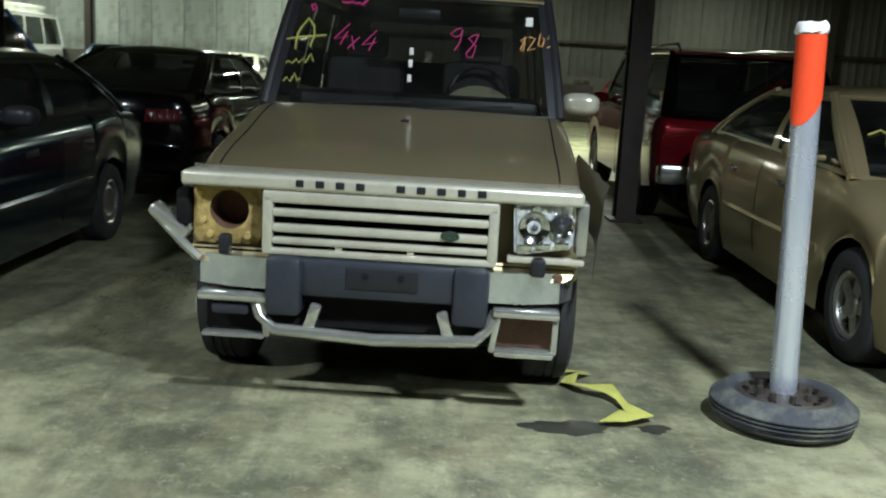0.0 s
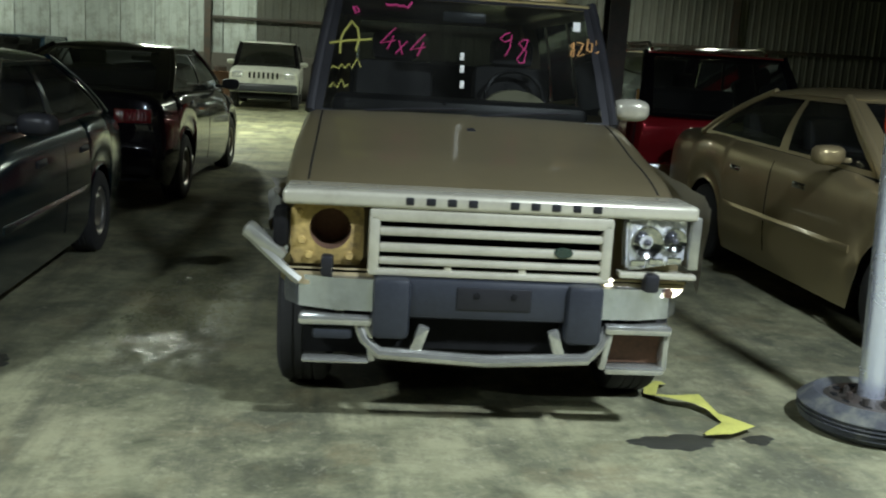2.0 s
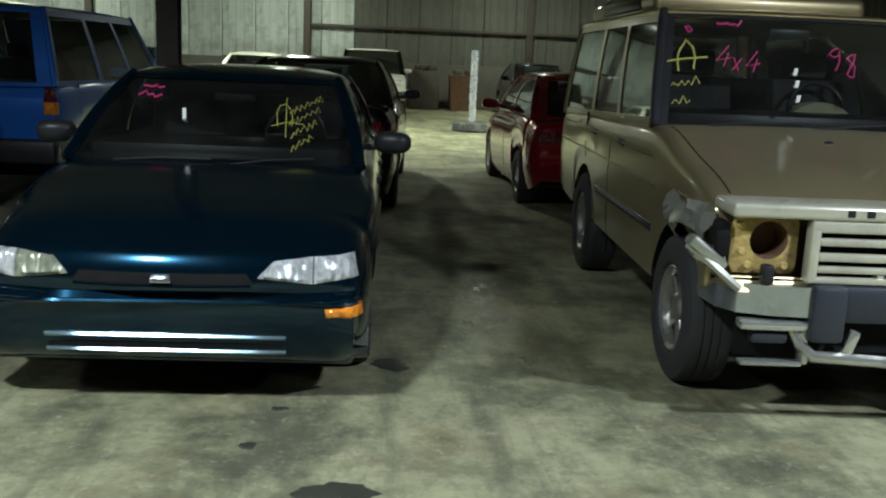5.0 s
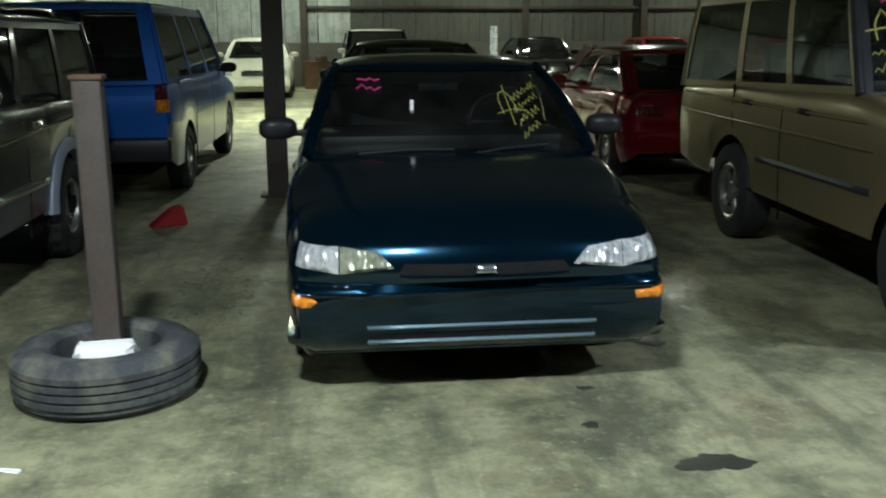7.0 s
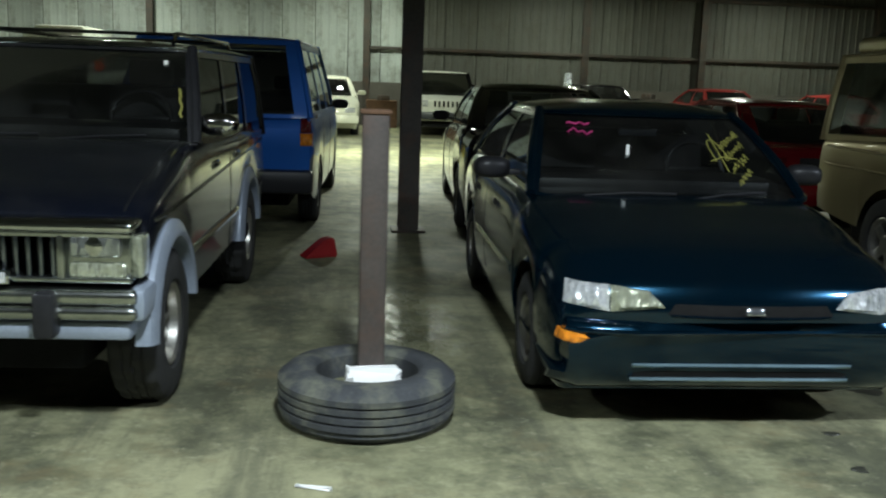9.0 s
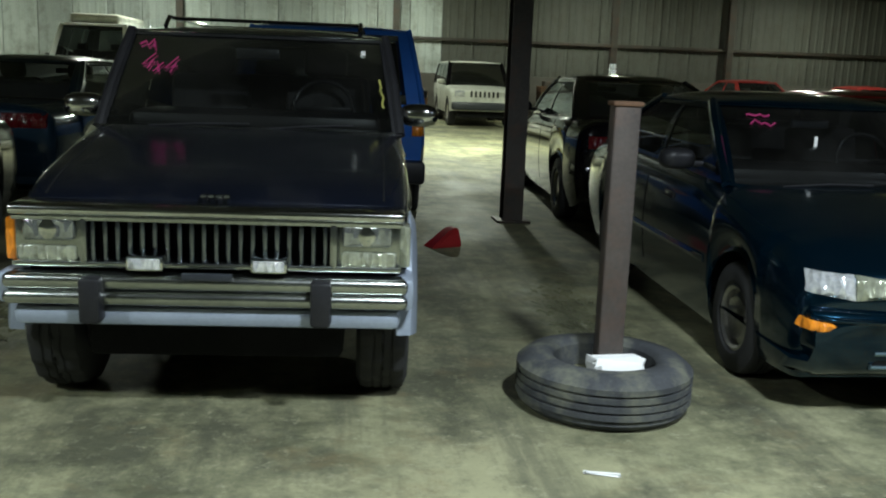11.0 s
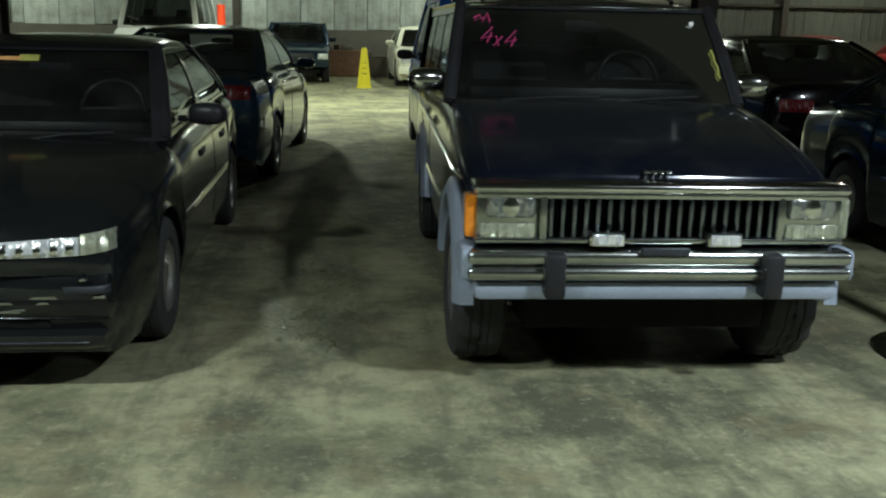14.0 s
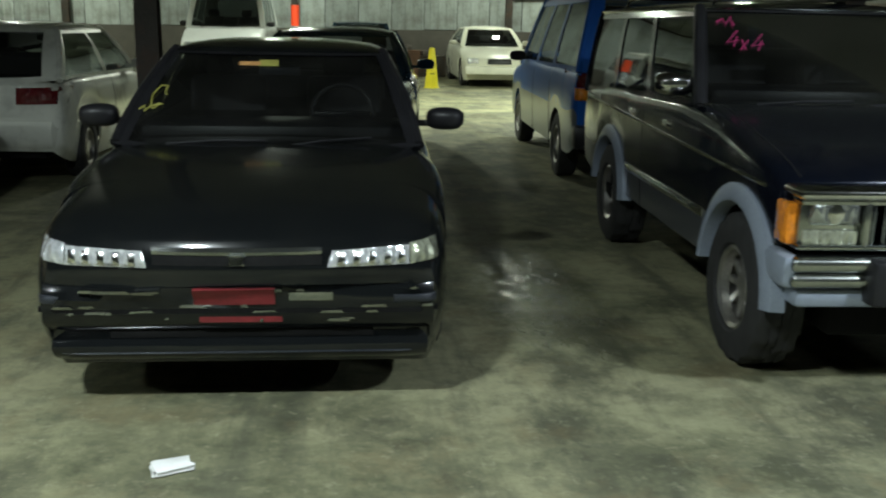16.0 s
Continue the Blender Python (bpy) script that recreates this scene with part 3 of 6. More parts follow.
# ---- the hall ----
def concrete_material():
    m = bpy.data.materials.new("worn concrete floor")
    m.use_nodes = True
    nt = m.node_tree
    n, l = nt.nodes, nt.links
    b = n["Principled BSDF"]
    tc = n.new("ShaderNodeTexCoord")

    def noise_node(scale, detail, rough=0.6, stretch=(1, 1, 1)):
        mp = n.new("ShaderNodeMapping")
        mp.inputs["Scale"].default_value = stretch
        l.new(tc.outputs["Object"], mp.inputs["Vector"])
        t = n.new("ShaderNodeTexNoise")
        t.inputs["Scale"].default_value, t.inputs["Detail"].default_value, t.inputs["Roughness"].default_value = scale, detail, rough
        l.new(mp.outputs[0], t.inputs["Vector"])
        return t.outputs["Fac"]

    def ramp(fac, stops):
        r = n.new("ShaderNodeValToRGB")
        r.color_ramp.elements[0].position, r.color_ramp.elements[1].position = stops[0][0], stops[1][0]
        r.color_ramp.elements[0].color, r.color_ramp.elements[1].color = (*stops[0][1], 1), (*stops[1][1], 1)
        l.new(fac, r.inputs[0])
        return r.outputs[0]

    def mix(fac, a, c):
        mx = n.new("ShaderNodeMix")
        mx.data_type = "RGBA"
        l.new(fac, mx.inputs["Factor"])
        for s, v in (("A", a), ("B", c)):
            if isinstance(v, tuple):
                mx.inputs[s].default_value = (*v, 1)
            else:
                l.new(v, mx.inputs[s])
        return mx.outputs["Result"]

    base = ramp(noise_node(2.4, 10, 0.72), [(0.38, (0.085, 0.088, 0.050)), (0.62, (0.265, 0.262, 0.152))])
    dust = mix(ramp(noise_node(0.75, 7, 0.62, (1, 1.3, 1)), [(0.47, (0, 0, 0)), (0.60, (0.75, 0.75, 0.75))]), base, (0.335, 0.322, 0.190))
    oil = mix(ramp(noise_node(1.15, 10, 0.72, (1.3, 0.8, 1)), [(0.49, (0, 0, 0)), (0.62, (0.82, 0.82, 0.82))]), dust, (0.060, 0.062, 0.040))
    track = mix(ramp(noise_node(1.0, 8, 0.66, (3.4, 0.35, 1)), [(0.51, (0, 0, 0)), (0.64, (0.6, 0.6, 0.6))]), oil, (0.070, 0.072, 0.048))
    track = mix(ramp(noise_node(1.9, 9, 0.7, (1, 1.2, 1)), [(0.53, (0, 0, 0)), (0.66, (0.55, 0.55, 0.55))]), track, (0.165, 0.13, 0.066))
    mott = mix(ramp(noise_node(6.0, 9, 0.78), [(0.50, (0, 0, 0)), (0.64, (0.45, 0.45, 0.45))]), track, (0.075, 0.077, 0.052))
    scuff = mix(ramp(noise_node(14, 9, 0.82), [(0.55, (0, 0, 0)), (0.64, (0.42, 0.42, 0.42))]), mott, (0.40, 0.39, 0.255))
    grit = mix(ramp(noise_node(55, 3, 0.6), [(0.6, (0, 0, 0)), (0.72, (0.45, 0.45, 0.45))]), scuff, (0.07, 0.07, 0.05))
    l.new(grit, b.inputs["Base Color"])
    wet = ramp(noise_node(1.1, 5, 0.6, (1.2, 0.7, 1)), [(0.42, (0.72, 0.72, 0.72)), (0.66, (0.55, 0.55, 0.55))])
    # damp, rough spots between the cars
    damp = None
    for px_, py_, rx_, ry_ in ((-4.75, 5.9, 0.40, 1.4), (-8.27, 5.65, 0.46, 1.5), (-1.72, 5.6, 0.52, 1.5)):
        mp = n.new("ShaderNodeMapping")
        mp.vector_type = "TEXTURE"
        mp.inputs["Location"].default_value, mp.inputs["Scale"].default_value = (px_, py_, 0), (rx_, ry_, 1)
        l.new(tc.outputs["Object"], mp.inputs["Vector"])
        gr = n.new("ShaderNodeTexGradient")
        gr.gradient_type = "SPHERICAL"
        l.new(mp.outputs[0], gr.inputs["Vector"])
        if damp is None:
            damp = gr.outputs["Fac"]
        else:
            ad = n.new("ShaderNodeMath")
            ad.operation = "MAXIMUM"
            l.new(damp, ad.inputs[0])
            l.new(gr.outputs["Fac"], ad.inputs[1])
            damp = ad.outputs[0]
    sp = n.new("ShaderNodeMath")
    sp.operation = "MULTIPLY"
    sp.use_clamp = True
    l.new(damp, sp.inputs[0])
    l.new(ramp(noise_node(8, 8, 0.72, (1.4, 0.7, 1)), [(0.40, (0, 0, 0)), (0.62, (2.6, 2.6, 2.6))]), sp.inputs[1])
    l.new(mix(sp.outputs[0], wet, (0.19, 0.19, 0.19)), b.inputs["Roughness"])
    b.inputs["Specular IOR Level"].default_value = 0.4
    bp = n.new("ShaderNodeBump")
    bp.inputs["Distance"].default_value = 0.006
    calm = n.new("ShaderNodeMapRange")
    calm.inputs["To Min"].default_value, calm.inputs["To Max"].default_value = 0.8, 0.62
    l.new(sp.outputs[0], calm.inputs["Value"])
    l.new(calm.outputs[0], bp.inputs["Strength"])
    l.new(noise_node(9, 9, 0.7), bp.inputs["Height"])
    l.new(bp.outputs[0], b.inputs["Normal"])
    return m


M_CONCRETE = concrete_material()
M_SHEET = material("weathered pale steel sheet", (0.40, 0.44, 0.42), 0.5, 0.0, 0, 0.18, 1.2, 30, 0.001, 0.4, (0.17, 0.17, 0.14), 0.7, 1.6, 0.22)
M_DARK_SHEET = material("dark grey steel sheet", (0.095, 0.097, 0.083), 0.6, 0.0, 0, 0.2, 1.2, 30, 0.001, 0.4, (0.07, 0.065, 0.05), 0.6, 1.8, 0.12)
M_BLOCK = material("dirty low wall", (0.085, 0.078, 0.065), 0.85, 0, 0, 0.3, 2, 30, 0.004)
M_ROOF = material("dark roof sheet", (0.03, 0.03, 0.028), 0.8, 0, 0, 0.2, 1.5, 20, 0.001)

X0, X1, Y0, Y1, TOP = -26.0, 18.0, -9.0, 30.0, 6.6
tagged(part("floor", box(((X0 + X1) / 2, (Y0 + Y1) / 2, -0.1), (X1 - X0, Y1 - Y0, 0.2)), M_CONCRETE), "stained grey-green concrete floor with oil patches", "floor", kind="structure")
tagged(part("ceiling", box(((X0 + X1) / 2, (Y0 + Y1) / 2, TOP + 0.1), (X1 - X0, Y1 - Y0, 0.2)), M_ROOF), "dark corrugated hall roof", "ceiling", kind="structure")
# Walls out of view; the south one is pale to bounce light onto car fronts.
for nm, c, s in (("wall_south", ((X0 + X1) / 2, Y0 - 0.1, TOP / 2), (X1 - X0, 0.2, TOP)), ("wall_west", (X0 - 0.1, (Y0 + Y1) / 2, TOP / 2), (0.2, Y1 - Y0, TOP)),
                 ("wall_east", (X1 + 0.1, (Y0 + Y1) / 2, TOP / 2), (0.2, Y1 - Y0, TOP))):
    tagged(part(nm, box(c, s), M_SHEET if nm == "wall_south" else M_DARK_SHEET), "unseen stained metal hall wall", "wall", kind="structure")
wall = tagged(part("wall_north", box(((X0 + X1) / 2, Y1 + 0.32, TOP / 2), (X1 - X0, 0.16, TOP)), M_BLOCK), "corrugated metal hall wall behind the cars", "wall", kind="structure")


def sheet_mesh(w, z0, z1, mat, deep, pitch):
    """One corrugated sheet, w wide, seen from -y."""
    bm = bmesh.new()
    xs, k = [], 0
    while k * pitch < w - 1e-6:
        for f, d in ((0, 0), (0.55, 0), (0.68, -deep), (0.88, -deep)):
            xs.append((min(w, (k + f) * pitch), d))
        k += 1
    xs.append((w, 0))
    g = [[bm.verts.new((x, d + t, z)) for x, d in xs] for t, z in ((0, z0), (0, z1), (0.006, z1), (0.006, z0))]
    for r1, r2 in zip(g, g[1:] + g[:1]):
        for i in range(len(xs) - 1):
            bm.faces.new((r1[i], r1[i + 1], r2[i + 1], r2[i]))
    bmesh.ops.recalc_face_normals(bm, faces=bm.faces)
    me = bpy.data.meshes.new("wall_sheet")
    bm.to_mesh(me)
    bm.free()
    me.materials.append(mat)
    return me


pale, dark_sheet = sheet_mesh(0.98, 1.32, TOP, M_SHEET, 0.02, 0.245), sheet_mesh(0.98, 0.9, TOP, M_DARK_SHEET, 0.02, 0.245)
rng = random.Random(4)
x = X0
while x < X1 - 0.5:
    ob = new("wall_sheet", pale if x < -3.2 else dark_sheet)
    ob.parent = wall
    ob.matrix_basis = pose(x, Y1 + 0.02 + rng.uniform(-0.006, 0.006), rng.uniform(-0.06, 0.04))
    x += 1.0
tagged(part("low_wall", box(((X0 + X1) / 2, Y1 - 0.06, 0.66), (X1 - X0, 0.2, 1.32), 0.015), M_BLOCK), "dirty dark low wall along the hall's back", "wall", kind="structure")


def girder(name, x, y, z0, z1, w=0.2, d=0.2):
    """An H-section steel post."""
    bm = box((x, y - d / 2 + 0.008, (z0 + z1) / 2), (w, 0.016, z1 - z0))
    add_box(bm, (x, y + d / 2 - 0.008, (z0 + z1) / 2), (w, 0.016, z1 - z0))
    add_box(bm, (x, y, (z0 + z1) / 2), (0.016, d - 0.032, z1 - z0))
    return bm


for x in (-17.9, -11.2, -4.5, 1.95, 8.5, 15.0):
    c = tagged(part("column", girder("column", x, 9.6, 0.02, TOP, 0.2, 0.22), M_STEEL), "dark brown steel H-section hall column", "column", "hall columns", "structure")
    part("base_plate", box((x, 9.6, 0.012), (0.34, 0.34, 0.022), 0.004), M_STEEL, c)
for x in (-17.5, -10.9, -4.45, 2.4, 6.2, 12.0):
    tagged(part("wall_post", girder("wall_post", x, Y1 - 0.16, 0.0, TOP, 0.2, 0.2), M_STEEL), "dark steel post against the back wall", "column", "wall posts", "structure")
for z, xa, xb in ((2.36, -4.4, X1), (4.2, X0, X1)):
    tagged(part("wall_rail", box(((xa + xb) / 2, Y1 - 0.09, z), (xb - xa, 0.09, 0.10), 0.01), M_STEEL), "dark steel rail along the back wall", "rail", "wall rails", "structure")


def high_bay(x, y, z, watts, colour, spread):
    lamp = thing("high_bay_lamp", x, y, 0, "grey steel high-bay ceiling lamp, switched on", "lamp", "ceiling lamps")
    lamp.location.z = z
    bm = box((0, 0, 0.11), (0.62, 0.40, 0.16), 0.03)
    add_tube(bm, [(0, 0, 0.18), (0, 0, TOP - z)], 0.012, 6)
    part("housing", bm, M_STEEL, lamp)
    li = bpy.data.lights.new("high_bay", "AREA")
    li.shape, li.size, li.size_y, li.energy, li.color = "RECTANGLE", 0.38, 0.26, watts, colour
    li.spread = radians(spread)
    lo = new("lamp_light", li)
    lo.parent = lamp
    lo.matrix_basis = pose(0, 0, 0.0)


for row in LAMPS:
    high_bay(*row)

# ---- the gold off-road estate with a broken front ----
P_GOLD = paint("gold metallic paint", (0.38, 0.315, 0.175), 0.38, 0.80, 0.9, 0.10, 0.09)
P_GOLD_DARK = paint("scratched bare silver metal", (0.46, 0.46, 0.40), 0.3, 0.75, 0.5, 0.35)
M_CREAM = material("pale gold plastic", (0.52, 0.50, 0.39), 0.24, 0.35, 0.5, 0.08, 4, 60, 0, 0.5, (0.25, 0.23, 0.17), 0.3, 5)
M_GUARD = material("shiny pale bumper metal", (0.60, 0.60, 0.54), 0.2, 0.8, 0.4, 0.15, 5, 60, 0, 0.5, (0.25, 0.24, 0.2), 0.3, 6)
M_SILVER = material("scuffed silver paint", (0.52, 0.55, 0.58), 0.18, 0.9, 0.5, 0.2, 5, 60, 0, 0.5, (0.2, 0.2, 0.18), 0.35, 6)
M_OCHRE = material("dirty ochre primer", (0.42, 0.30, 0.10), 0.8, 0, 0, 0.35, 12, 60, 0.004, 0.4, (0.12, 0.08, 0.04), 0.8, 9)
M_BADGE = material("dark green enamel", (0.02, 0.035, 0.025), 0.25, 0, 0.5, 0.2, 20, 80)
M_DARK_GLASS = material("dark bulb glass", (0.05, 0.05, 0.06), 0.1, 0, 0.5, 0.2, 12, 60)
M_RUST = material("rusty steel", (0.13, 0.07, 0.04), 0.85, 0.2, 0, 0.4, 9, 60, 0.004)

S_ROVER = suv(4.52, 1.74, 1.86, hood=(0.985, 1.235), cowl_y=1.42, belt=1.13, roof_f=1.80, axles=(0.68, 3.22), R=0.365, tw=0.23, gap=0.07, handles=(1.95, 2.85), trim=0.66, trim_mat=M_GREY_BUMPER, track=1.0, mirror_sides=(1,))
S_ROVER["top"] = [(0, 0.62), (0.19, 0.63), (0.205, 0.94), (0.23, 0.99), (0.8, 1.125), (1.42, 1.235), (1.72, 1.215), (4.46, 1.13), (4.52, 1.0)]
S_ROVER["bot"] = [(0, 0.66), (0.12, 0.62), (0.3, 0.5), (0.9, 0.42), (3.6, 0.44), (4.4, 0.5), (4.52, 0.52)]
S_ROVER["cab"].update(pillars=(0.30, 0.58), screen=(0.045, 0.045, 0.03, 0.05), screen_frame=M_BLACK, bow=0.07, wb=0.955, wr=0.845, mirror=(1.56, 1.30))
rover, bvh, wind, back = car("off_road_estate", "gold off-road estate car with smashed front corner and missing headlamp", "car", -0.125, 3.80, -2.6, S_ROVER, P_GOLD, frame_mat=P_GOLD, glass=glass_material("lightly tinted glass", (0.34, 0.36, 0.33)), wheel="alloy", mirrors=M_CREAM)
# pressed creases along the doors, seams of the bonnet
for z, a, b, h in ((1.055, 1.25, 4.35, 0.024), (0.905, 1.15, 4.35, 0.020)):
    patch("body_crease", bvh, "X", [(a, z), (b, z), (b, z + h), (a, z + h)], 0.016, P_GOLD, rover, n=(24, 3), mirror=True, round_edge=0.0)
patch("bonnet_seam", bvh, "T", [(0.745, 0.30), (0.753, 0.30), (0.753, 1.35), (0.745, 1.35)], 0.002, M_DARK, rover, n=(1, 10), mirror=True, round_edge=1.0)
patch("washer_jet", bvh, "T", [(-0.02, 1.02), (0.02, 1.02), (0.02, 1.05), (-0.02, 1.05)], 0.014, M_BLACK, rover, n=(2, 2))
# bonnet lip and lettering bars
bm = box((0, 0.125, 0.963), (1.66, 0.27, 0.062), 0.018, seg=3)
lip = part("bonnet_lip", bm, M_CREAM, rover, "pale gold bonnet edge")
for k, w in enumerate((0.045, 0.05, 0.05, 0.05, 0.0, 0.05, 0.05, 0.05, 0.045, 0.05)):
    if w:
        part("letter_bar", box((-0.335 + k * 0.083, -0.011, 0.966), (w * 0.72, 0.006, 0.030), 0.004), M_BLACK, lip, "dark raised letter bar")
# grille
bm = bmesh.new()
for z, h in ((0.905, 0.052), (0.676, 0.03)):
    add_box(bm, (0, 0.03, z), (0.98, 0.07, h), 0.012)
for x in (-0.468, 0.468):
    add_box(bm, (x, 0.03, 0.79), (0.045, 0.07, 0.24), 0.012)
grille = part("grille", bm, M_CREAM, rover, "pale gold plastic grille")
for z, h in ((0.84, 0.034), (0.775, 0.036), (0.722, 0.03)):
    part("grille_bar", box((0, 0.025, z), (0.90, 0.06, h), 0.012), M_CREAM, grille)
for x in (-0.17, 0.13):
    part("grille_rib", box((x, 0.03, 0.70), (0.03, 0.05, 0.03), 0.005), M_CREAM, grille)
part("grille_back", box((0, 0.085, 0.79), (0.94, 0.02, 0.24)), M_DARK, grille)
bm = lathe([(0.001, -0.016), (0.03, -0.016), (0.036, -0.008), (0.036, 0.004)], 20, "y")
bmesh.ops.transform(bm, matrix=Matrix.Translation((0.29, 0, 0.783)) @ Matrix.Diagonal((1.1, 1, 0.62, 1)), verts=bm.verts)
part("badge", bm, M_BADGE, grille, "dark green oval badge")
# missing lamp: ochre pan with a hole
bm = bmesh.new()
cx, cz, n = -0.655, 0.81, 28
outer, inner, deep = [], [], []
for k in range(n):
    a = 2 * math.pi * (k + 0.5) / n
    c, s = math.cos(a), math.sin(a)
    q = max(abs(c) / 0.145, abs(s) / 0.128)
    outer.append(bm.verts.new((cx + c / q, 0.085, cz + s / q)))
    inner.append(bm.verts.new((cx + 0.012 + 0.083 * c, 0.065, cz + 0.02 + 0.083 * s)))
    deep.append(bm.verts.new((cx + 0.012 + 0.075 * c, 0.20, cz + 0.02 + 0.075 * s)))
for k in range(n):
    j = (k + 1) % n
    bm.faces.new((outer[k], outer[j], inner[j], inner[k]))
    f = bm.faces.new((inner[k], inner[j], deep[j], deep[k]))
    f.material_index = 1
bm.faces.new(deep).material_index = 1
part("lamp_pan", bm, [M_OCHRE, M_RUST], rover, "bare ochre headlamp housing with no lamp in it")
part("lamp_bracket", box((cx + 0.005, 0.03, 0.69), (0.05, 0.06, 0.085), 0.012), M_BLACK, rover)
part("lamp_bracket", box((0.66, 0.005, 0.675), (0.06, 0.07, 0.075), 0.012), M_BLACK, rover)
for dx, dz in ((-0.11, 0.08), (-0.10, -0.03), (-0.07, -0.09), (0.09, -0.09)):
    part("housing_screw", lathe([(0.001, -0.02), (0.014, -0.02), (0.02, 0.0)], 10, "y", (cx + dx, 0.08, cz + dz)), M_OCHRE, rover)
# remaining headlamp
bm = bmesh.new()
q = [(0.545, 0.925), (0.80, 0.945), (0.80, 0.755), (0.56, 0.715)]
fr = [bm.verts.new((x, 0.02 + 0.10 * max(0, x - 0.7), z)) for x, z in q]
bk = [bm.verts.new((x, 0.12, z)) for x, z in q]
bm.faces.new(fr)
bm.faces.new(bk)
for k in range(4):
    bm.faces.new((fr[k], fr[(k + 1) % 4], bk[(k + 1) % 4], bk[k]))
bmesh.ops.bevel(bm, geom=bm.edges[:], offset=0.012, segments=2, affect="EDGES")
hl = part("headlamp", bm, M_HEADLAMP, rover, "clear faceted headlamp")
for x, z, r in ((0.635, 0.838, 0.062), (0.745, 0.85, 0.048)):
    part("reflector", lathe([(0.001, 0.016), (r * 0.35, 0.014), (r * 0.75, 0.004), (r, -0.006), (r * 1.1, 0.004), (r * 1.12, 0.02)], 20, "y", (x, 0.012, z)), M_CHROME, hl, "bright round reflector")
    part("bulb", lathe([(0.001, -0.02), (0.012, -0.014), (0.014, 0.02)], 12, "y", (x, 0.012, z)), M_DARK_GLASS, hl)
for k in range(3):
    part("lens_facet", box((0.60 + 0.075 * k, 0.010, 0.752 + 0.008 * k), (0.06, 0.014, 0.03), 0.005, Matrix.Rotation(radians(12), 4, "X")), M_CHROME, hl)
part("lamp_surround", box((0.832, 0.07, 0.84), (0.045, 0.12, 0.22), 0.01), P_GOLD_DARK, rover)
part("lamp_sill", box((0.69, 0.05, 0.70), (0.32, 0.09, 0.025), 0.008), M_CREAM, rover)
# bumper
bm = box((0, 0.06, 0.575), (0.94, 0.16, 0.17), 0.03)
bumper = part("bumper", bm, M_GREY_BUMPER, rover, "dark grey plastic bumper centre")
for x in (-0.39, 0.39):
    part("bumper_block", box((x, 0.035, 0.535), (0.15, 0.17, 0.25), 0.025), M_GREY_BUMPER, bumper)
part("plate_recess", box((0.02, -0.022, 0.585), (0.3, 0.01, 0.09), 0.004), M_BLACK, bumper)
for x in (-0.05, 0.10):
    part("plate_screw", lathe([(0.001, -0.035), (0.012, -0.033), (0.014, -0.02)], 8, "y", (x, 0, 0.60)), M_DARK, bumper)
for s in (-1, 1):
    bm = bmesh.new()
    pr = [(0.46, -0.01), (0.62, 0.0), (0.76, 0.05), (0.82, 0.14), (0.84, 0.30)]
    for i in range(len(pr) - 1):
        (xa, ya), (xb, yb) = pr[i], pr[i + 1]
        v = [bm.verts.new((s * xx, yy + dy, z)) for dy in (0, 0.05) for xx, yy, z in ((xa, ya, 0.515), (xb, yb, 0.515), (xb, yb, 0.645), (xa, ya, 0.645))]
        for f in ((0, 1, 2, 3), (7, 6, 5, 4), (0, 4, 5, 1), (3, 2, 6, 7)):
            bm.faces.new([v[k] for k in f])
    part("bumper_end", bm, M_SILVER, rover, "scuffed silver bumper end")
part("bolt", lathe([(0.001, -0.005), (0.018, -0.003), (0.022, 0.02)], 12, "y", (0.75, 0.03, 0.625)), M_RUST, rover)
# lower guard bar with fog lamp frames
bm = add_tube(bmesh.new(), [(-0.52, 0.02, 0.47), (-0.49, 0.0, 0.40), (-0.43, -0.01, 0.345), (-0.2, -0.015, 0.335), (0.0, -0.015, 0.325), (0.2, -0.015, 0.335), (0.42, -0.01, 0.345), (0.47, 0.0, 0.40), (0.50, 0.02, 0.47)], 0.026, 10)
for x in (-0.27, 0.29):
    add_box(bm, (x, 0.0, 0.405), (0.05, 0.04, 0.12), 0.012, Matrix.Rotation(radians(18 if x < 0 else -18), 4, "Y"))
guard = part("guard_bar", bm, M_GUARD, rover, "pale bent lower guard bar")
for s in (1, -1):
    x0, x1, z0, z1 = (0.50, 0.75, 0.30, 0.475) if s > 0 else (0.47, 0.74, 0.305, 0.475)
    bm = bmesh.new()
    add_box(bm, (s * (x0 + x1) / 2, 0.02, z1), (x1 - x0 + 0.03, 0.09, 0.04), 0.012)
    add_box(bm, (s * (x0 + x1) / 2, 0.02, z0), (x1 - x0, 0.07, 0.035 if s > 0 else 0.02), 0.01)
    add_box(bm, (s * x0, 0.02, (z0 + z1) / 2), (0.03, 0.07, z1 - z0), 0.01, Matrix.Rotation(s * radians(8), 4, "Y"))
    if s > 0:
        add_box(bm, (s * x1, 0.03, (z0 + z1) / 2), (0.028, 0.07, z1 - z0), 0.01)
    fg = part("fog_lamp_frame", bm, M_GUARD, guard, "pale fog lamp frame, empty" if s > 0 else "broken fog lamp frame")
    part("fog_lamp_pan", box((s * (x0 + x1) / 2, 0.09, (z0 + z1) / 2), (x1 - x0, 0.02, z1 - z0 - 0.02)), M_DARK if s < 0 else M_RUST, fg)
part("fog_lamp", box((-0.62, 0.03, 0.42), (0.16, 0.07, 0.055), 0.015), M_GREY_BUMPER, guard)
part("lower_grille", box((0, 0.10, 0.42), (0.9, 0.03, 0.16)), M_DARK, rover)
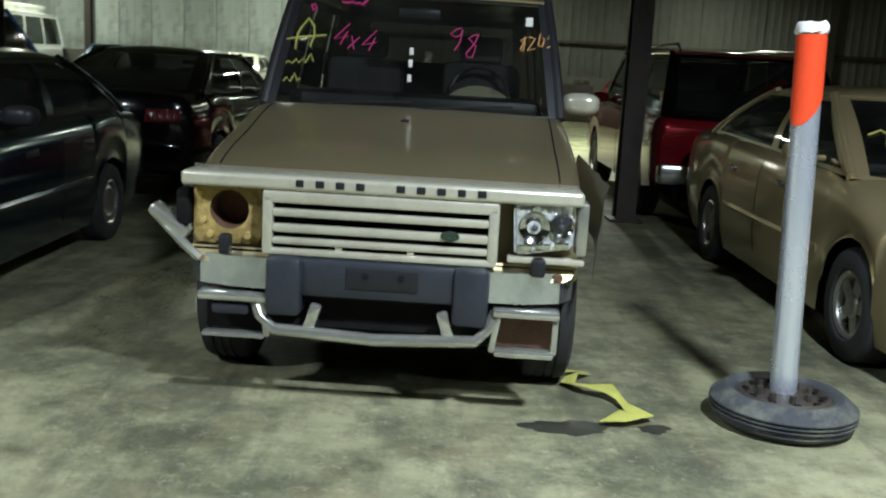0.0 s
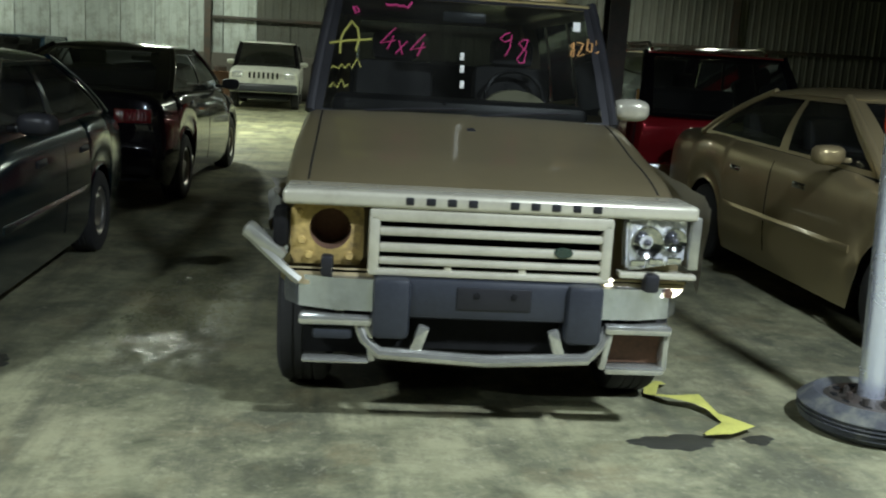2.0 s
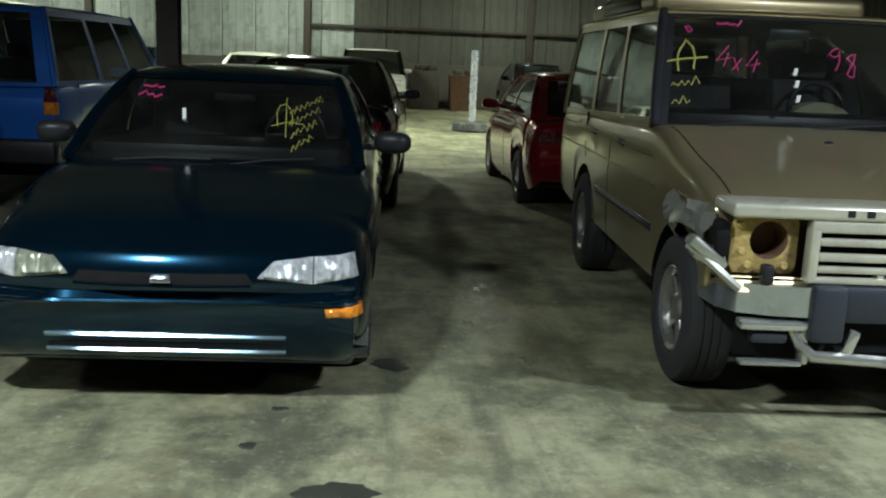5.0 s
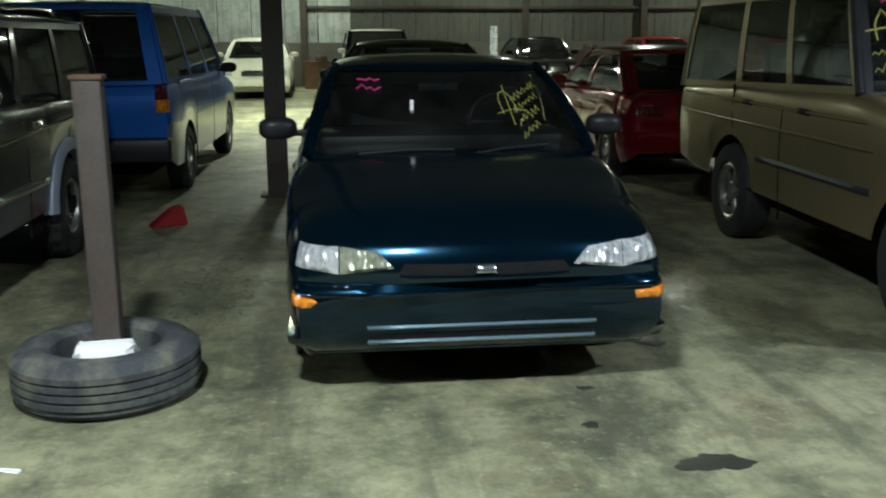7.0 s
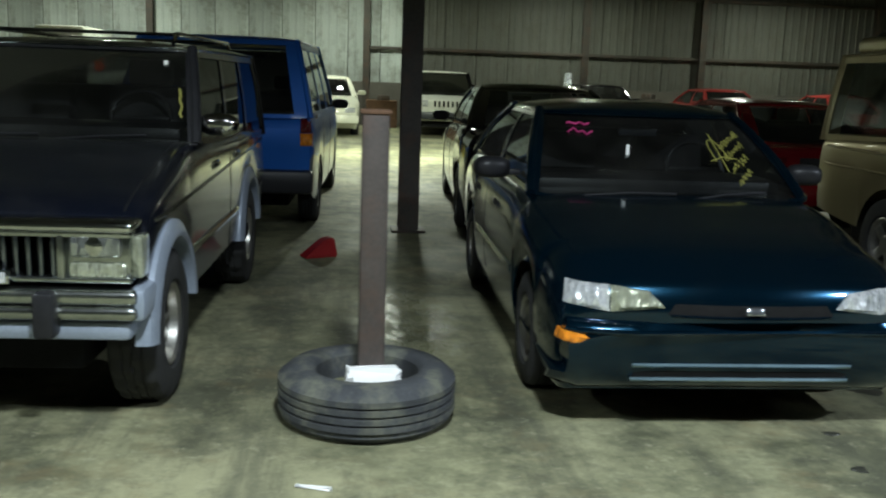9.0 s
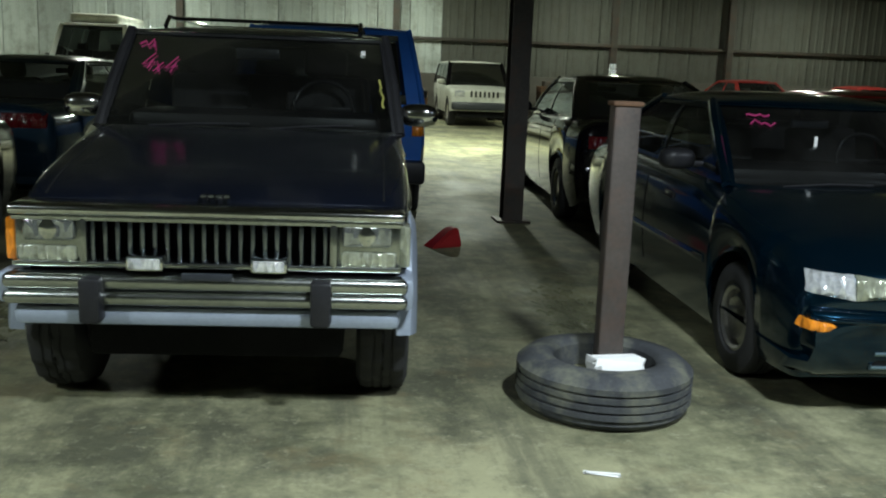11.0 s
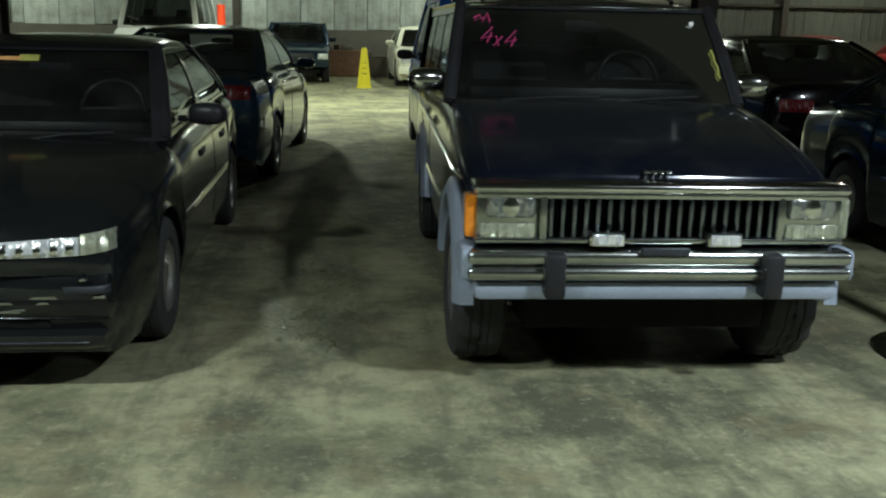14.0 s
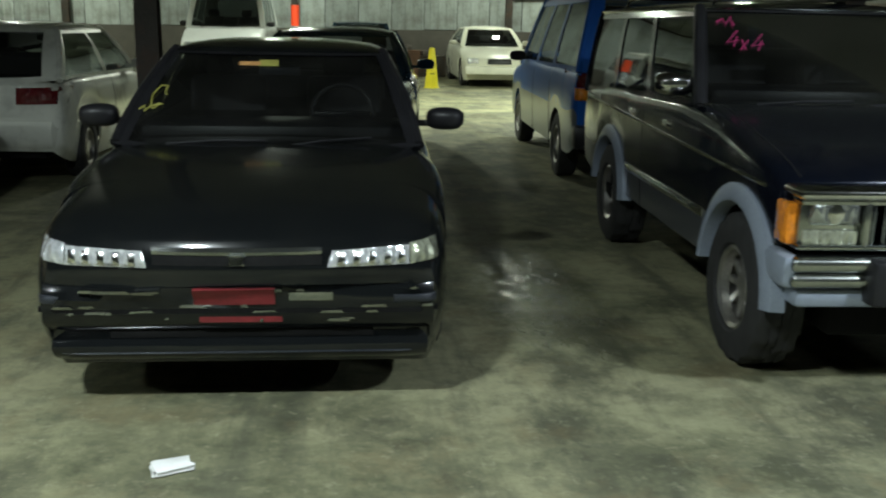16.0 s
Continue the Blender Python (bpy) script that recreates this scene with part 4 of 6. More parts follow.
# torn wing strips on both corners
bm = add_tube(bmesh.new(), [(-0.98, 0.10, 0.80), (-0.90, 0.06, 0.74), (-0.82, 0.04, 0.67), (-0.76, 0.04, 0.62)], 0.020, 6)
add_box(bm, (-0.90, 0.09, 0.765), (0.20, 0.10, 0.055), 0.02, Matrix.Rotation(radians(38), 4, "Y"))
part("torn_trim", bm, P_GOLD_DARK, rover, "torn silver trim hanging off the corner")
part("loose_lamp", box((-0.88, 0.13, 0.745), (0.15, 0.10, 0.09), 0.03, Matrix.Rotation(radians(30), 4, "Y")), M_AGED_HEADLAMP, rover, "loose yellowed side lamp")
bm = bmesh.new()
rng = random.Random(3)
rows = []
for i in range(9):
    t = i / 8
    y = 0.12 + 0.85 * t
    zt, zb = 0.97 + 0.10 * t, 0.60 + 0.12 * math.sin(3 * t) + 0.08 * t
    rows.append([bm.verts.new((0.885 + 0.09 * math.sin(2.9 * t + 0.5) * (1 - 0.6 * t) + 0.012 * rng.uniform(-1, 1) - 0.03 * k / 4, y, zt + (zb - zt) * k / 4)) for k in range(5)])
for a, b in zip(rows, rows[1:]):
    for k in range(4):
        bm.faces.new((a[k], a[k + 1], b[k + 1], b[k]))
bmesh.ops.solidify(bm, geom=bm.faces[:], thickness=0.006)
part("crumpled_wing", bm, P_GOLD_DARK, rover, "crumpled gold front wing panel, torn outwards")
bm = bmesh.new()
rng = random.Random(5)
rows = []
for i in range(10):
    t = i / 9
    rows.append([bm.verts.new((-0.885 + 0.03 * math.sin(9 * t + k) + rng.uniform(-0.018, 0.018), 0.16 + 0.62 * t, 0.96 - (0.30 - 0.16 * max(0, math.sin(math.pi * (t * 0.9 + 0.1)))) * k / 6 + rng.uniform(-0.012, 0.012))) for k in range(7)])
for a, b in zip(rows, rows[1:]):
    for k in range(6):
        bm.faces.new((a[k], a[k + 1], b[k + 1], b[k]))
bmesh.ops.solidify(bm, geom=bm.faces[:], thickness=0.006)
part("crumpled_wing", bm, P_GOLD_DARK, rover, "crumpled bare-metal front wing", 20)
part("wing_hole", box((-0.84, 0.10, 0.83), (0.06, 0.10, 0.16), 0.02), M_DARK, rover)
# raised rear roof with its small side panes
step = part("raised_roof", box((0, 3.28, 1.935), (1.36, 2.1, 0.15), 0.06, seg=4), P_GOLD, rover, "stepped-up pale rear roof")
for s in (-1, 1):
    part("roof_pane", box((s * 0.672, 3.2, 1.935), (0.025, 1.25, 0.075), 0.01, Matrix.Rotation(s * radians(-14), 4, "Y")), M_BLACK, step, "dark narrow roof pane")
# roof bars, mudguard arches
for s in (-1, 1):
    part("roof_rail", tube([(s * 0.60, 2.4, 1.99), (s * 0.60, 2.5, 2.045), (s * 0.60, 4.05, 2.045), (s * 0.60, 4.15, 1.99)], 0.016, 8), M_BLACK, rover)
P, nrm = wind
squiggle("paint_mark", P, nrm, [[(0.095 + 0.030 * math.cos(a), 0.55 + 0.17 * math.sin(a)) for a in np.linspace(-0.5, 3.7, 14)], [(0.03, 0.56), (0.09, 0.585), (0.17, 0.575)]], M_YELLOW, rover, 0.0055, "yellow painted ring on the windscreen")
squiggle("paint_mark", P, nrm, [[(0.045 + 0.012 * k, 0.32 + 0.05 * (k % 2) + 0.006 * k) for k in range(9)], [(0.055 + 0.012 * k, 0.20 + 0.045 * (k % 2)) for k in range(6)]], M_YELLOW, rover, 0.0042, "yellow scrawl on the windscreen")
handwriting("paint_writing", "4x4", P, nrm, 0.195, 0.52, 0.125, M_PINK, rover, -0.12, "pink painted 4x4 on the windscreen")
handwriting("paint_writing", "98", P, nrm, 0.60, 0.52, 0.15, M_PINK, rover, -0.2, "pink painted 98 on the windscreen")
handwriting("paint_writing", "8205", P, nrm, 0.865, 0.56, 0.08, M_ORANGE, rover, 0.12, "orange painted 8205 on the windscreen")
squiggle("paint_mark", P, nrm, [[(0.20 + 0.014 * k, 0.88 + 0.025 * (k % 2)) for k in range(8)], [(0.085, 0.84), (0.10, 0.87), (0.115, 0.84), (0.10, 0.81), (0.088, 0.84)]], M_PINK, rover, 0.007, "pink scrawl at the windscreen's top")
for k, v in enumerate((0.28, 0.40, 0.50)):
    a = P(0.487, v) + nrm * 0.006
    part("sticker", box(a, (0.022, 0.006, 0.042), 0.002, Matrix.Rotation(radians(20), 4, "X")), M_PAPER, rover, "white paper sticker on the windscreen")
part("sticker", box(P(0.915, 0.80) + nrm * 0.006, (0.04, 0.006, 0.05), 0.002), M_PAPER, rover, "white paper sticker on the windscreen")
bm = bmesh.new()
for i in range(13):
    a = math.pi * i / 12
    for y in (0, 0.12):
        bm.verts.new((0.36 + 0.26 * math.cos(a), 2.0 + y, 1.12 + 0.24 * math.sin(a)))
bm.verts.ensure_lookup_table()
for i in range(12):
    bm.faces.new((bm.verts[2 * i], bm.verts[2 * i + 2], bm.verts[2 * i + 3], bm.verts[2 * i + 1]))
bm.faces.new([bm.verts[2 * i] for i in range(13)])
bm.faces.new([bm.verts[2 * i + 1] for i in range(13)])
part("seat_back", bm, M_TAN_SEAT, rover, "beige rounded seat back")
settle(rover, S_ROVER)

# ---- the dark teal saloon ----
P_TEAL = paint("dark teal metallic paint", (0.003, 0.024, 0.046), 0.2, 0.85, 1.2, 0.03, 0.09)
# Lamp glint put into a lighter teal; the bars themselves are body-coloured.
M_TEAL_GLINT_BAR = material("teal bar with glint in its colour", (0.26, 0.38, 0.44), 0.2, 0.7, 0.6, 0.1, 4, 60)
S_TEAL = sedan(4.37, 1.74, 1.37, nose=0.735, cowl=(1.25, 0.965), roof_f=2.0, roof_r=2.95, deck=(3.75, 1.0), tail=0.98, axles=(0.85, 3.315), R=0.295, tw=0.185, handles=(1.85, 2.75), trim=0.50, bow_f=0.17)
S_TEAL["wid"] = [(0, 0.90), (0.06, 0.945), (0.25, 0.975), (0.7, 0.99), (1.3, 1.0), (3.07, 1.0), (3.87, 0.965), (4.29, 0.92), (4.37, 0.86)]
S_TEAL["cab"].update(screen_frame=P_TEAL, screen=(0.03, 0.03, 0.03, 0.05), wr=0.71)
teal, bvh, wind, back = car("saloon_car", "dark teal four-door saloon with clear headlamps", "car", -3.36, 3.90, -1.2, S_TEAL, P_TEAL, glass=M_GLASS, mirrors=M_BLACK, wheel="steel")
patch("headlamp", bvh, "F", [(0.385, 0.605), (0.61, 0.575), (0.61, 0.685), (0.45, 0.672)], 0.024, M_HEADLAMP, teal, "clear glass headlamp", n=(10, 6))
patch("corner_lamp", bvh, "F", [(0.615, 0.575), (0.80, 0.595), (0.78, 0.685), (0.615, 0.685)], 0.020, M_HEADLAMP, teal, mirror=True, n=(8, 6))
patch("headlamp", bvh, "F", [(-0.61, 0.575), (-0.385, 0.605), (-0.45, 0.672), (-0.61, 0.685)], 0.024, M_AGED_HEADLAMP, teal, "yellowed headlamp lens", n=(10, 6))
patch("grille_slot", bvh, "F", [(-0.37, 0.575), (0.37, 0.575), (0.34, 0.622), (-0.34, 0.622)], 0.004, M_DARK, teal, n=(12, 2))
patch("grille_lip", bvh, "F", [(-0.36, 0.566), (0.36, 0.566), (0.36, 0.577), (-0.36, 0.577)], 0.016, P_TEAL, teal, n=(12, 2))
patch("badge", bvh, "F", [(-0.042, 0.588), (0.042, 0.588), (0.036, 0.618), (-0.036, 0.618)], 0.030, M_SILVER, teal, "chrome badge", round_edge=0.8)
patch("bumper_skin", bvh, "F", [(-0.845, 0.20), (0.845, 0.20), (0.85, 0.535), (-0.85, 0.535)], 0.075, P_TEAL, teal, n=(28, 12), round_edge=0.35, dome=0.7)
patch("bumper_ridge", bvh, "F", [(-0.80, 0.478), (0.80, 0.478), (0.80, 0.505), (-0.80, 0.505)], 0.066, P_TEAL, teal, n=(28, 3), round_edge=0.8)
patch("turn_signal", bvh, "F", [(0.655, 0.425), (0.825, 0.438), (0.815, 0.485), (0.665, 0.472)], 0.072, M_AMBER, teal, "amber turn signal", mirror=True, depth=0.03, round_edge=0.85)
patch("air_slot", bvh, "F", [(-0.50, 0.250), (0.50, 0.250), (0.48, 0.335), (-0.48, 0.335)], 0.070, M_DARK, teal, n=(14, 2), round_edge=0.97)
for z in (0.335, 0.265):
    patch("slot_bar", bvh, "F", [(-0.50, z - 0.009), (0.50, z - 0.009), (0.50, z + 0.010), (-0.50, z + 0.010)], 0.088, M_TEAL_GLINT_BAR, teal, n=(14, 2), round_edge=0.9)
P, nrm = wind
squiggle("paint_mark", P, nrm, [[(0.745 + 0.030 * math.cos(a), 0.50 + 0.17 * math.sin(a)) for a in np.linspace(-0.4, 3.6, 10)], [(0.69, 0.44), (0.75, 0.47), (0.82, 0.45)], [(0.755, 0.72), (0.75, 0.30)]] +
         [[(0.765 + 0.010 * k, 0.18 + 0.06 * (k % 2) + 0.12 * j + 0.012 * k) for k in range(9 + 2 * j)] for j in range(4)], M_YELLOW, teal, 0.0027, "yellow scrawl on the windscreen")
squiggle("paint_mark", P, nrm, [[(0.12 + 0.02 * k, 0.80 + 0.04 * (k % 2)) for k in range(6)], [(0.13 + 0.02 * k, 0.70 + 0.03 * (k % 2)) for k in range(6)]], M_PINK, teal, 0.007, "pink scrawl on the windscreen")
part("mirror_tag", box(P(0.36, 0.5) + nrm * 0.01, (0.02, 0.006, 0.07), 0.002), M_PAPER, teal)
settle(teal, S_TEAL)

# ---- the dark off-road estate with a slatted grille ----
P_NAVY = paint("very dark blue paint", (0.006, 0.008, 0.015), 0.24, 0.4, 1.2, 0.07, 0.11)
P_GREY_LOW = paint("grey lower paint", (0.075, 0.08, 0.088), 0.35, 0.4, 0.8, 0.3)
M_DARK_LAMP = lens_material("smoky headlamp glass", (0.34, 0.36, 0.34), 0.1, 0.8)
M_FLARE = material("pale blue-grey plastic flare", (0.28, 0.32, 0.39), 0.38, 0.2, 0.3, 0.15, 4, 60)
S_JEEP = suv(4.24, 1.66, 1.66, hood=(0.93, 1.17), cowl_y=1.36, belt=1.05, roof_f=1.76, axles=(0.62, 3.19), R=0.36, tw=0.23, gap=0.06, two_tone=0.62, handles=(1.72, 2.5), handle_mat=M_CHROME, trim=0.60, trim_mat=M_CHROME, track=1.0)
S_JEEP["top"] = [(0, 0.55), (0.17, 0.56), (0.185, 0.90), (0.21, 0.945), (0.7, 1.07), (1.36, 1.17), (1.66, 1.165), (4.18, 1.08), (4.24, 0.93)]
S_JEEP["bot"] = [(0, 0.52), (0.15, 0.5), (0.9, 0.42), (3.5, 0.43), (4.1, 0.48), (4.24, 0.5)]
S_JEEP["cab"].update(pillars=(0.34, 0.66), screen=(0.03, 0.03, 0.03, 0.05), screen_frame=M_BLACK, bow=0.09, wb=0.97, wr=0.86, mirror=(1.50, 1.25))
jeep, bvh, wind, back = car("off_road_estate", "dark blue off-road estate with chrome slatted grille and grey arches", "car", -6.72, 3.98, -2.4, S_JEEP, P_NAVY, lower=P_GREY_LOW, glass=M_GLASS, wheel="knobbly", mirrors=M_CHROME)
part("header_panel", box((0, 0.13, 0.905), (1.58, 0.20, 0.045), 0.020, seg=4), M_CHROME, jeep, "chrome grille header strip")
bm = bmesh.new()
for c, s in (((0, 0.10, 0.875), (1.56, 0.1, 0.03)), ((0, 0.10, 0.685), (1.56, 0.1, 0.025)), ((-0.50, 0.10, 0.78), (0.03, 0.1, 0.2)), ((0.50, 0.10, 0.78), (0.03, 0.1, 0.2))):
    add_box(bm, c, s, 0.008)
gr = part("grille_frame", bm, M_WORN_CHROME, jeep)
part("grille_back", box((0, 0.16, 0.78), (1.0, 0.02, 0.19)), M_DARK, gr)
for k in range(20):
    part("grille_slat", box((-0.465 + 0.049 * k, 0.10, 0.78), (0.020, 0.07, 0.18), 0.0095, seg=4), M_DIM_CHROME, gr)
for s in (-1, 1):
    fr_ = part("lamp_bezel", box((s * 0.645, 0.12, 0.78), (0.26, 0.08, 0.20), 0.012), M_WORN_CHROME, jeep)
    part("headlamp", box((s * 0.635, 0.075, 0.825), (0.205, 0.05, 0.10), 0.02, seg=3), M_DARK_LAMP, fr_, "square glass headlamp")
    part("reflector", lathe([(0.001, 0.045), (0.022, 0.046), (0.042, 0.052), (0.045, 0.06)], 18, "y", (s * 0.635, 0, 0.825)), M_CHROME, fr_, "bright round lamp centre")
    part("parking_lamp", box((s * 0.645, 0.08, 0.725), (0.23, 0.04, 0.06), 0.012), M_AGED_HEADLAMP, fr_, "clouded parking lamp")
    part("side_marker", box((s * 0.795, 0.155, 0.775), (0.045, 0.12, 0.175), 0.012), M_AMBER if s < 0 else M_AGED_HEADLAMP, jeep, "amber side marker lamp" if s < 0 else "clouded side marker lamp")
    part("overrider", box((s * 0.455, 0.0, 0.555), (0.085, 0.11, 0.19), 0.018), M_BLACK, jeep)
    fo = part("fog_lamp", box((s * 0.245, 0.02, 0.705), (0.15, 0.07, 0.065), 0.014), M_CHROME, jeep, "chrome fog lamp on the bumper")
    part("lens", box((s * 0.245, -0.018, 0.705), (0.125, 0.012, 0.045), 0.005), M_HEADLAMP, fo)
    # flared arches
    for ya in S_JEEP["axles"]:
        bm = bmesh.new()
        rows = []
        for t in np.linspace(0.05, math.pi - 0.12, 18):
            c, z = math.cos(t), math.sin(t)
            rows.append([bm.verts.new((s * xx, ya - rr * c, 0.36 + rr * z * 1.02)) for xx, rr in ((0.77, 0.40), (0.85, 0.405), (0.858, 0.43), (0.83, 0.485), (0.77, 0.49))])
        for a, b in zip(rows, rows[1:]):
            for k in range(4):
                bm.faces.new((a[k], a[k + 1], b[k + 1], b[k]))
        bmesh.ops.solidify(bm, geom=bm.faces[:], thickness=0.008)
        part("wheel_flare", bm, M_FLARE, jeep, "pale blue-grey wheel arch flare", 50)
bm = box((0, 0.06, 0.62), (1.62, 0.12, 0.065), 0.026, seg=4)
add_box(bm, (0, 0.055, 0.555), (1.62, 0.12, 0.06), 0.026, seg=4)
bump = part("bumper", bm, M_WORN_CHROME, jeep, "ribbed chrome bumper")
for s in (-1, 1):
    part("bumper_cap", box((s * 0.80, 0.16, 0.585), (0.08, 0.26, 0.14), 0.03), M_FLARE, bump)
part("air_dam", box((0, 0.10, 0.475), (1.56, 0.14, 0.085), 0.03), M_FLARE, jeep, "pale grey plastic air dam")
part("plate_bracket", box((0.0, -0.01, 0.655), (0.2, 0.02, 0.03), 0.004), M_GREY_BUMPER, jeep)
for k in range(4):
    part("bonnet_badge", box((-0.045 + 0.032 * k, 0.20, 0.955), (0.024, 0.05, 0.012), 0.003), M_CHROME, jeep)
for s in (-1, 1):
    part("roof_rack_rail", tube([(s * 0.56, 1.95, 1.69), (s * 0.56, 2.05, 1.745), (s * 0.56, 3.9, 1.745), (s * 0.56, 4.0, 1.69)], 0.014, 8), M_CHROME, jeep)
for y in (2.2, 3.6):
    part("roof_rack_bar", tube([(-0.56, y, 1.745), (0.56, y, 1.745)], 0.012, 6), M_CHROME, jeep)
patch("belt_strip", bvh, "X", [(0.35, 0.885), (4.1, 1.005), (4.1, 1.022), (0.35, 0.902)], 0.014, M_CHROME, jeep, "thin chrome belt strip", n=(30, 2), mirror=True, round_edge=0.4)
patch("bonnet_seam", bvh, "T", [(0.70, 0.26), (0.707, 0.26), (0.707, 1.32), (0.70, 1.32)], 0.002, M_DARK, jeep, n=(1, 10), mirror=True, round_edge=1.0)
P, nrm = wind
for v in (0.012, 0.985):
    part("screen_trim", tube([P(0.02 + 0.96 * k / 20, v) + nrm * 0.006 for k in range(21)], 0.0075, 6), M_CHROME, jeep, "chrome trim round the windscreen")
patch("bonnet_spot", bvh, "T", [(-0.66, 0.55), (-0.58, 0.55), (-0.58, 0.72), (-0.66, 0.72)], 0.003, P_NAVY, jeep)
P, nrm = wind
handwriting("paint_writing", "4x4", P, nrm, 0.09, 0.58, 0.10, M_PINK, jeep, -0.1, "pink painted 4x4 on the windscreen")
squiggle("paint_mark", P, nrm, [[(0.065 + 0.015 * k, 0.82 + 0.06 * (k % 2)) for k in range(5)]], M_PINK, jeep, 0.006, "pink scrawl on the windscreen")
squiggle("paint_mark", P, nrm, [[(0.955 - 0.01 * (k % 2), 0.25 + 0.06 * k) for k in range(6)]], M_YELLOW, jeep, 0.006, "yellow scrawl on the windscreen")
part("sticker", box(P(0.90, 0.82) + nrm * 0.006, (0.025, 0.006, 0.025), 0.002), M_PAPER, jeep)
settle(jeep, S_JEEP)

# ---- the black saloon ----
P_BLACK = paint("dull black paint", (0.006, 0.007, 0.0075), 0.24, 0.0, 1.2, 0.012, 0.09)
S_BLACK = sedan(4.69, 1.75, 1.37, nose=0.765, cowl=(1.42, 0.945), roof_f=2.25, roof_r=3.2, deck=(3.95, 1.0), tail=0.99, axles=(0.98, 3.70), R=0.30, tw=0.19, handles=(2.0, 2.95), trim=0.5, bow_f=0.17)
S_BLACK["cab"].update(screen_frame=M_BLACK, screen=(0.045, 0.045, 0.04, 0.05), wr=0.70)
black, bvh, wind, back = car("saloon_car", "dull black four-door saloon with scuffed bumper", "car", -9.79, 4.02, -0.8, S_BLACK, P_BLACK, glass=M_GLASS, mirrors=M_BLACK, wheel="alloy")
patch("headlamp", bvh, "F", [(0.34, 0.623), (0.66, 0.618), (0.66, 0.690), (0.36, 0.684)], 0.02, M_HEADLAMP, black, "clear ribbed headlamp", mirror=True, n=(10, 4))
patch("corner_lamp", bvh, "F", [(0.665, 0.618), (0.785, 0.628), (0.775, 0.703), (0.665, 0.698)], 0.018, M_AGED_HEADLAMP, black, "yellowed corner lamp", mirror=False)
patch("corner_lamp", bvh, "F", [(-0.785, 0.628), (-0.665, 0.618), (-0.665, 0.698), (-0.775, 0.703)], 0.018, M_HEADLAMP, black)
patch("grille_strip", bvh, "F", [(-0.32, 0.673), (0.32, 0.673), (0.32, 0.700), (-0.32, 0.700)], 0.018, M_WORN_CHROME, black, n=(10, 2))
patch("grille_slot", bvh, "F", [(-0.32, 0.633), (0.32, 0.633), (0.32, 0.670), (-0.32, 0.670)], 0.004, M_DARK, black, n=(10, 2))
patch("badge", bvh, "F", [(-0.03, 0.633), (0.03, 0.633), (0.035, 0.673), (-0.035, 0.673)], 0.022, M_CHROME, black)
patch("bumper_skin", bvh, "F", [(-0.83, 0.345), (0.83, 0.345), (0.83, 0.535), (-0.83, 0.535)], 0.04, P_BLACK, black, n=(24, 4), round_edge=0.2)
patch("bumper_groove", bvh, "F", [(-0.78, 0.423), (0.78, 0.423), (0.78, 0.443), (-0.78, 0.443)], 0.043, M_DARK, black, n=(20, 1), round_edge=0.95)
rng = random.Random(8)
for _ in range(30):
    x, z, w = rng.uniform(-0.74, 0.74), rng.choice((0.42, 0.45, 0.39, 0.52)) + rng.uniform(-0.006, 0.006), rng.uniform(0.02, 0.11)
    patch("scuff", bvh, "F", [(x, z), (x + w, z + rng.uniform(-0.006, 0.006)), (x + w * 0.9, z + 0.012), (x + 0.01, z + 0.01)], 0.044, M_WORN_CHROME, black, "pale scuff on the bumper", n=(4, 1), round_edge=0.97)
patch("front_plate", bvh, "F", [(-0.175, 0.463), (0.135, 0.463), (0.135, 0.533), (-0.175, 0.533)], 0.05, M_PLATE, black, "faded red front plate", round_edge=0.95)
patch("sticker", bvh, "F", [(0.19, 0.478), (0.36, 0.478), (0.36, 0.513), (0.19, 0.513)], 0.046, M_WORN_CHROME, black, "torn pale sticker on the bumper", round_edge=0.95)
patch("lower_strip", bvh, "F", [(-0.16, 0.383), (0.16, 0.383), (0.16, 0.408), (-0.16, 0.408)], 0.045, M_PLATE, black, n=(6, 1), round_edge=0.9)
patch("bumper_lamp", bvh, "F", [(0.60, 0.468), (0.77, 0.468), (0.77, 0.498), (0.60, 0.498)], 0.045, M_GREY_BUMPER, black, mirror=True, round_edge=0.9)
patch("bumper_lip", bvh, "F", [(-0.80, 0.205), (0.80, 0.205), (0.81, 0.30), (-0.81, 0.30)], 0.05, P_BLACK, black, n=(24, 5), round_edge=0.2, dome=0.6)
patch("air_slot", bvh, "F", [(-0.52, 0.305), (0.52, 0.305), (0.52, 0.340), (-0.52, 0.340)], 0.006, M_DARK, black, n=(12, 2))
patch("lip_edge", bvh, "F", [(-0.70, 0.245), (0.70, 0.245), (0.70, 0.258), (-0.70, 0.258)], 0.056, M_GREY_BUMPER, black, "scuffed lip edge", n=(20, 2), round_edge=0.8)
for x in (0.395, 0.455, 0.515, 0.575, 0.63):
    patch("lamp_facet", bvh, "F", [(x - 0.016, 0.630), (x + 0.016, 0.629), (x + 0.014, 0.678), (x - 0.012, 0.676)], 0.027, M_CHROME, black, "bright lamp facet", n=(3, 3), mirror=True, round_edge=0.7)
P, nrm = wind
squiggle("paint_mark", P, nrm, [[(0.075 + 0.025 * math.cos(a), 0.44 + 0.11 * math.sin(a)) for a in np.linspace(0, 5.6, 12)], [(0.03 + 0.012 * k, 0.28 + 0.04 * (k % 2) + 0.012 * k) for k in range(7)]], M_YELLOW, black, 0.0045, "yellow scrawl on the windscreen")
part("sticker", box(P(0.47, 0.84) + nrm * 0.004, (0.11, 0.005, 0.05), 0.002, Matrix.Rotation(radians(-50), 4, "X")), M_YELLOW, black, "yellow paper label on the windscreen")
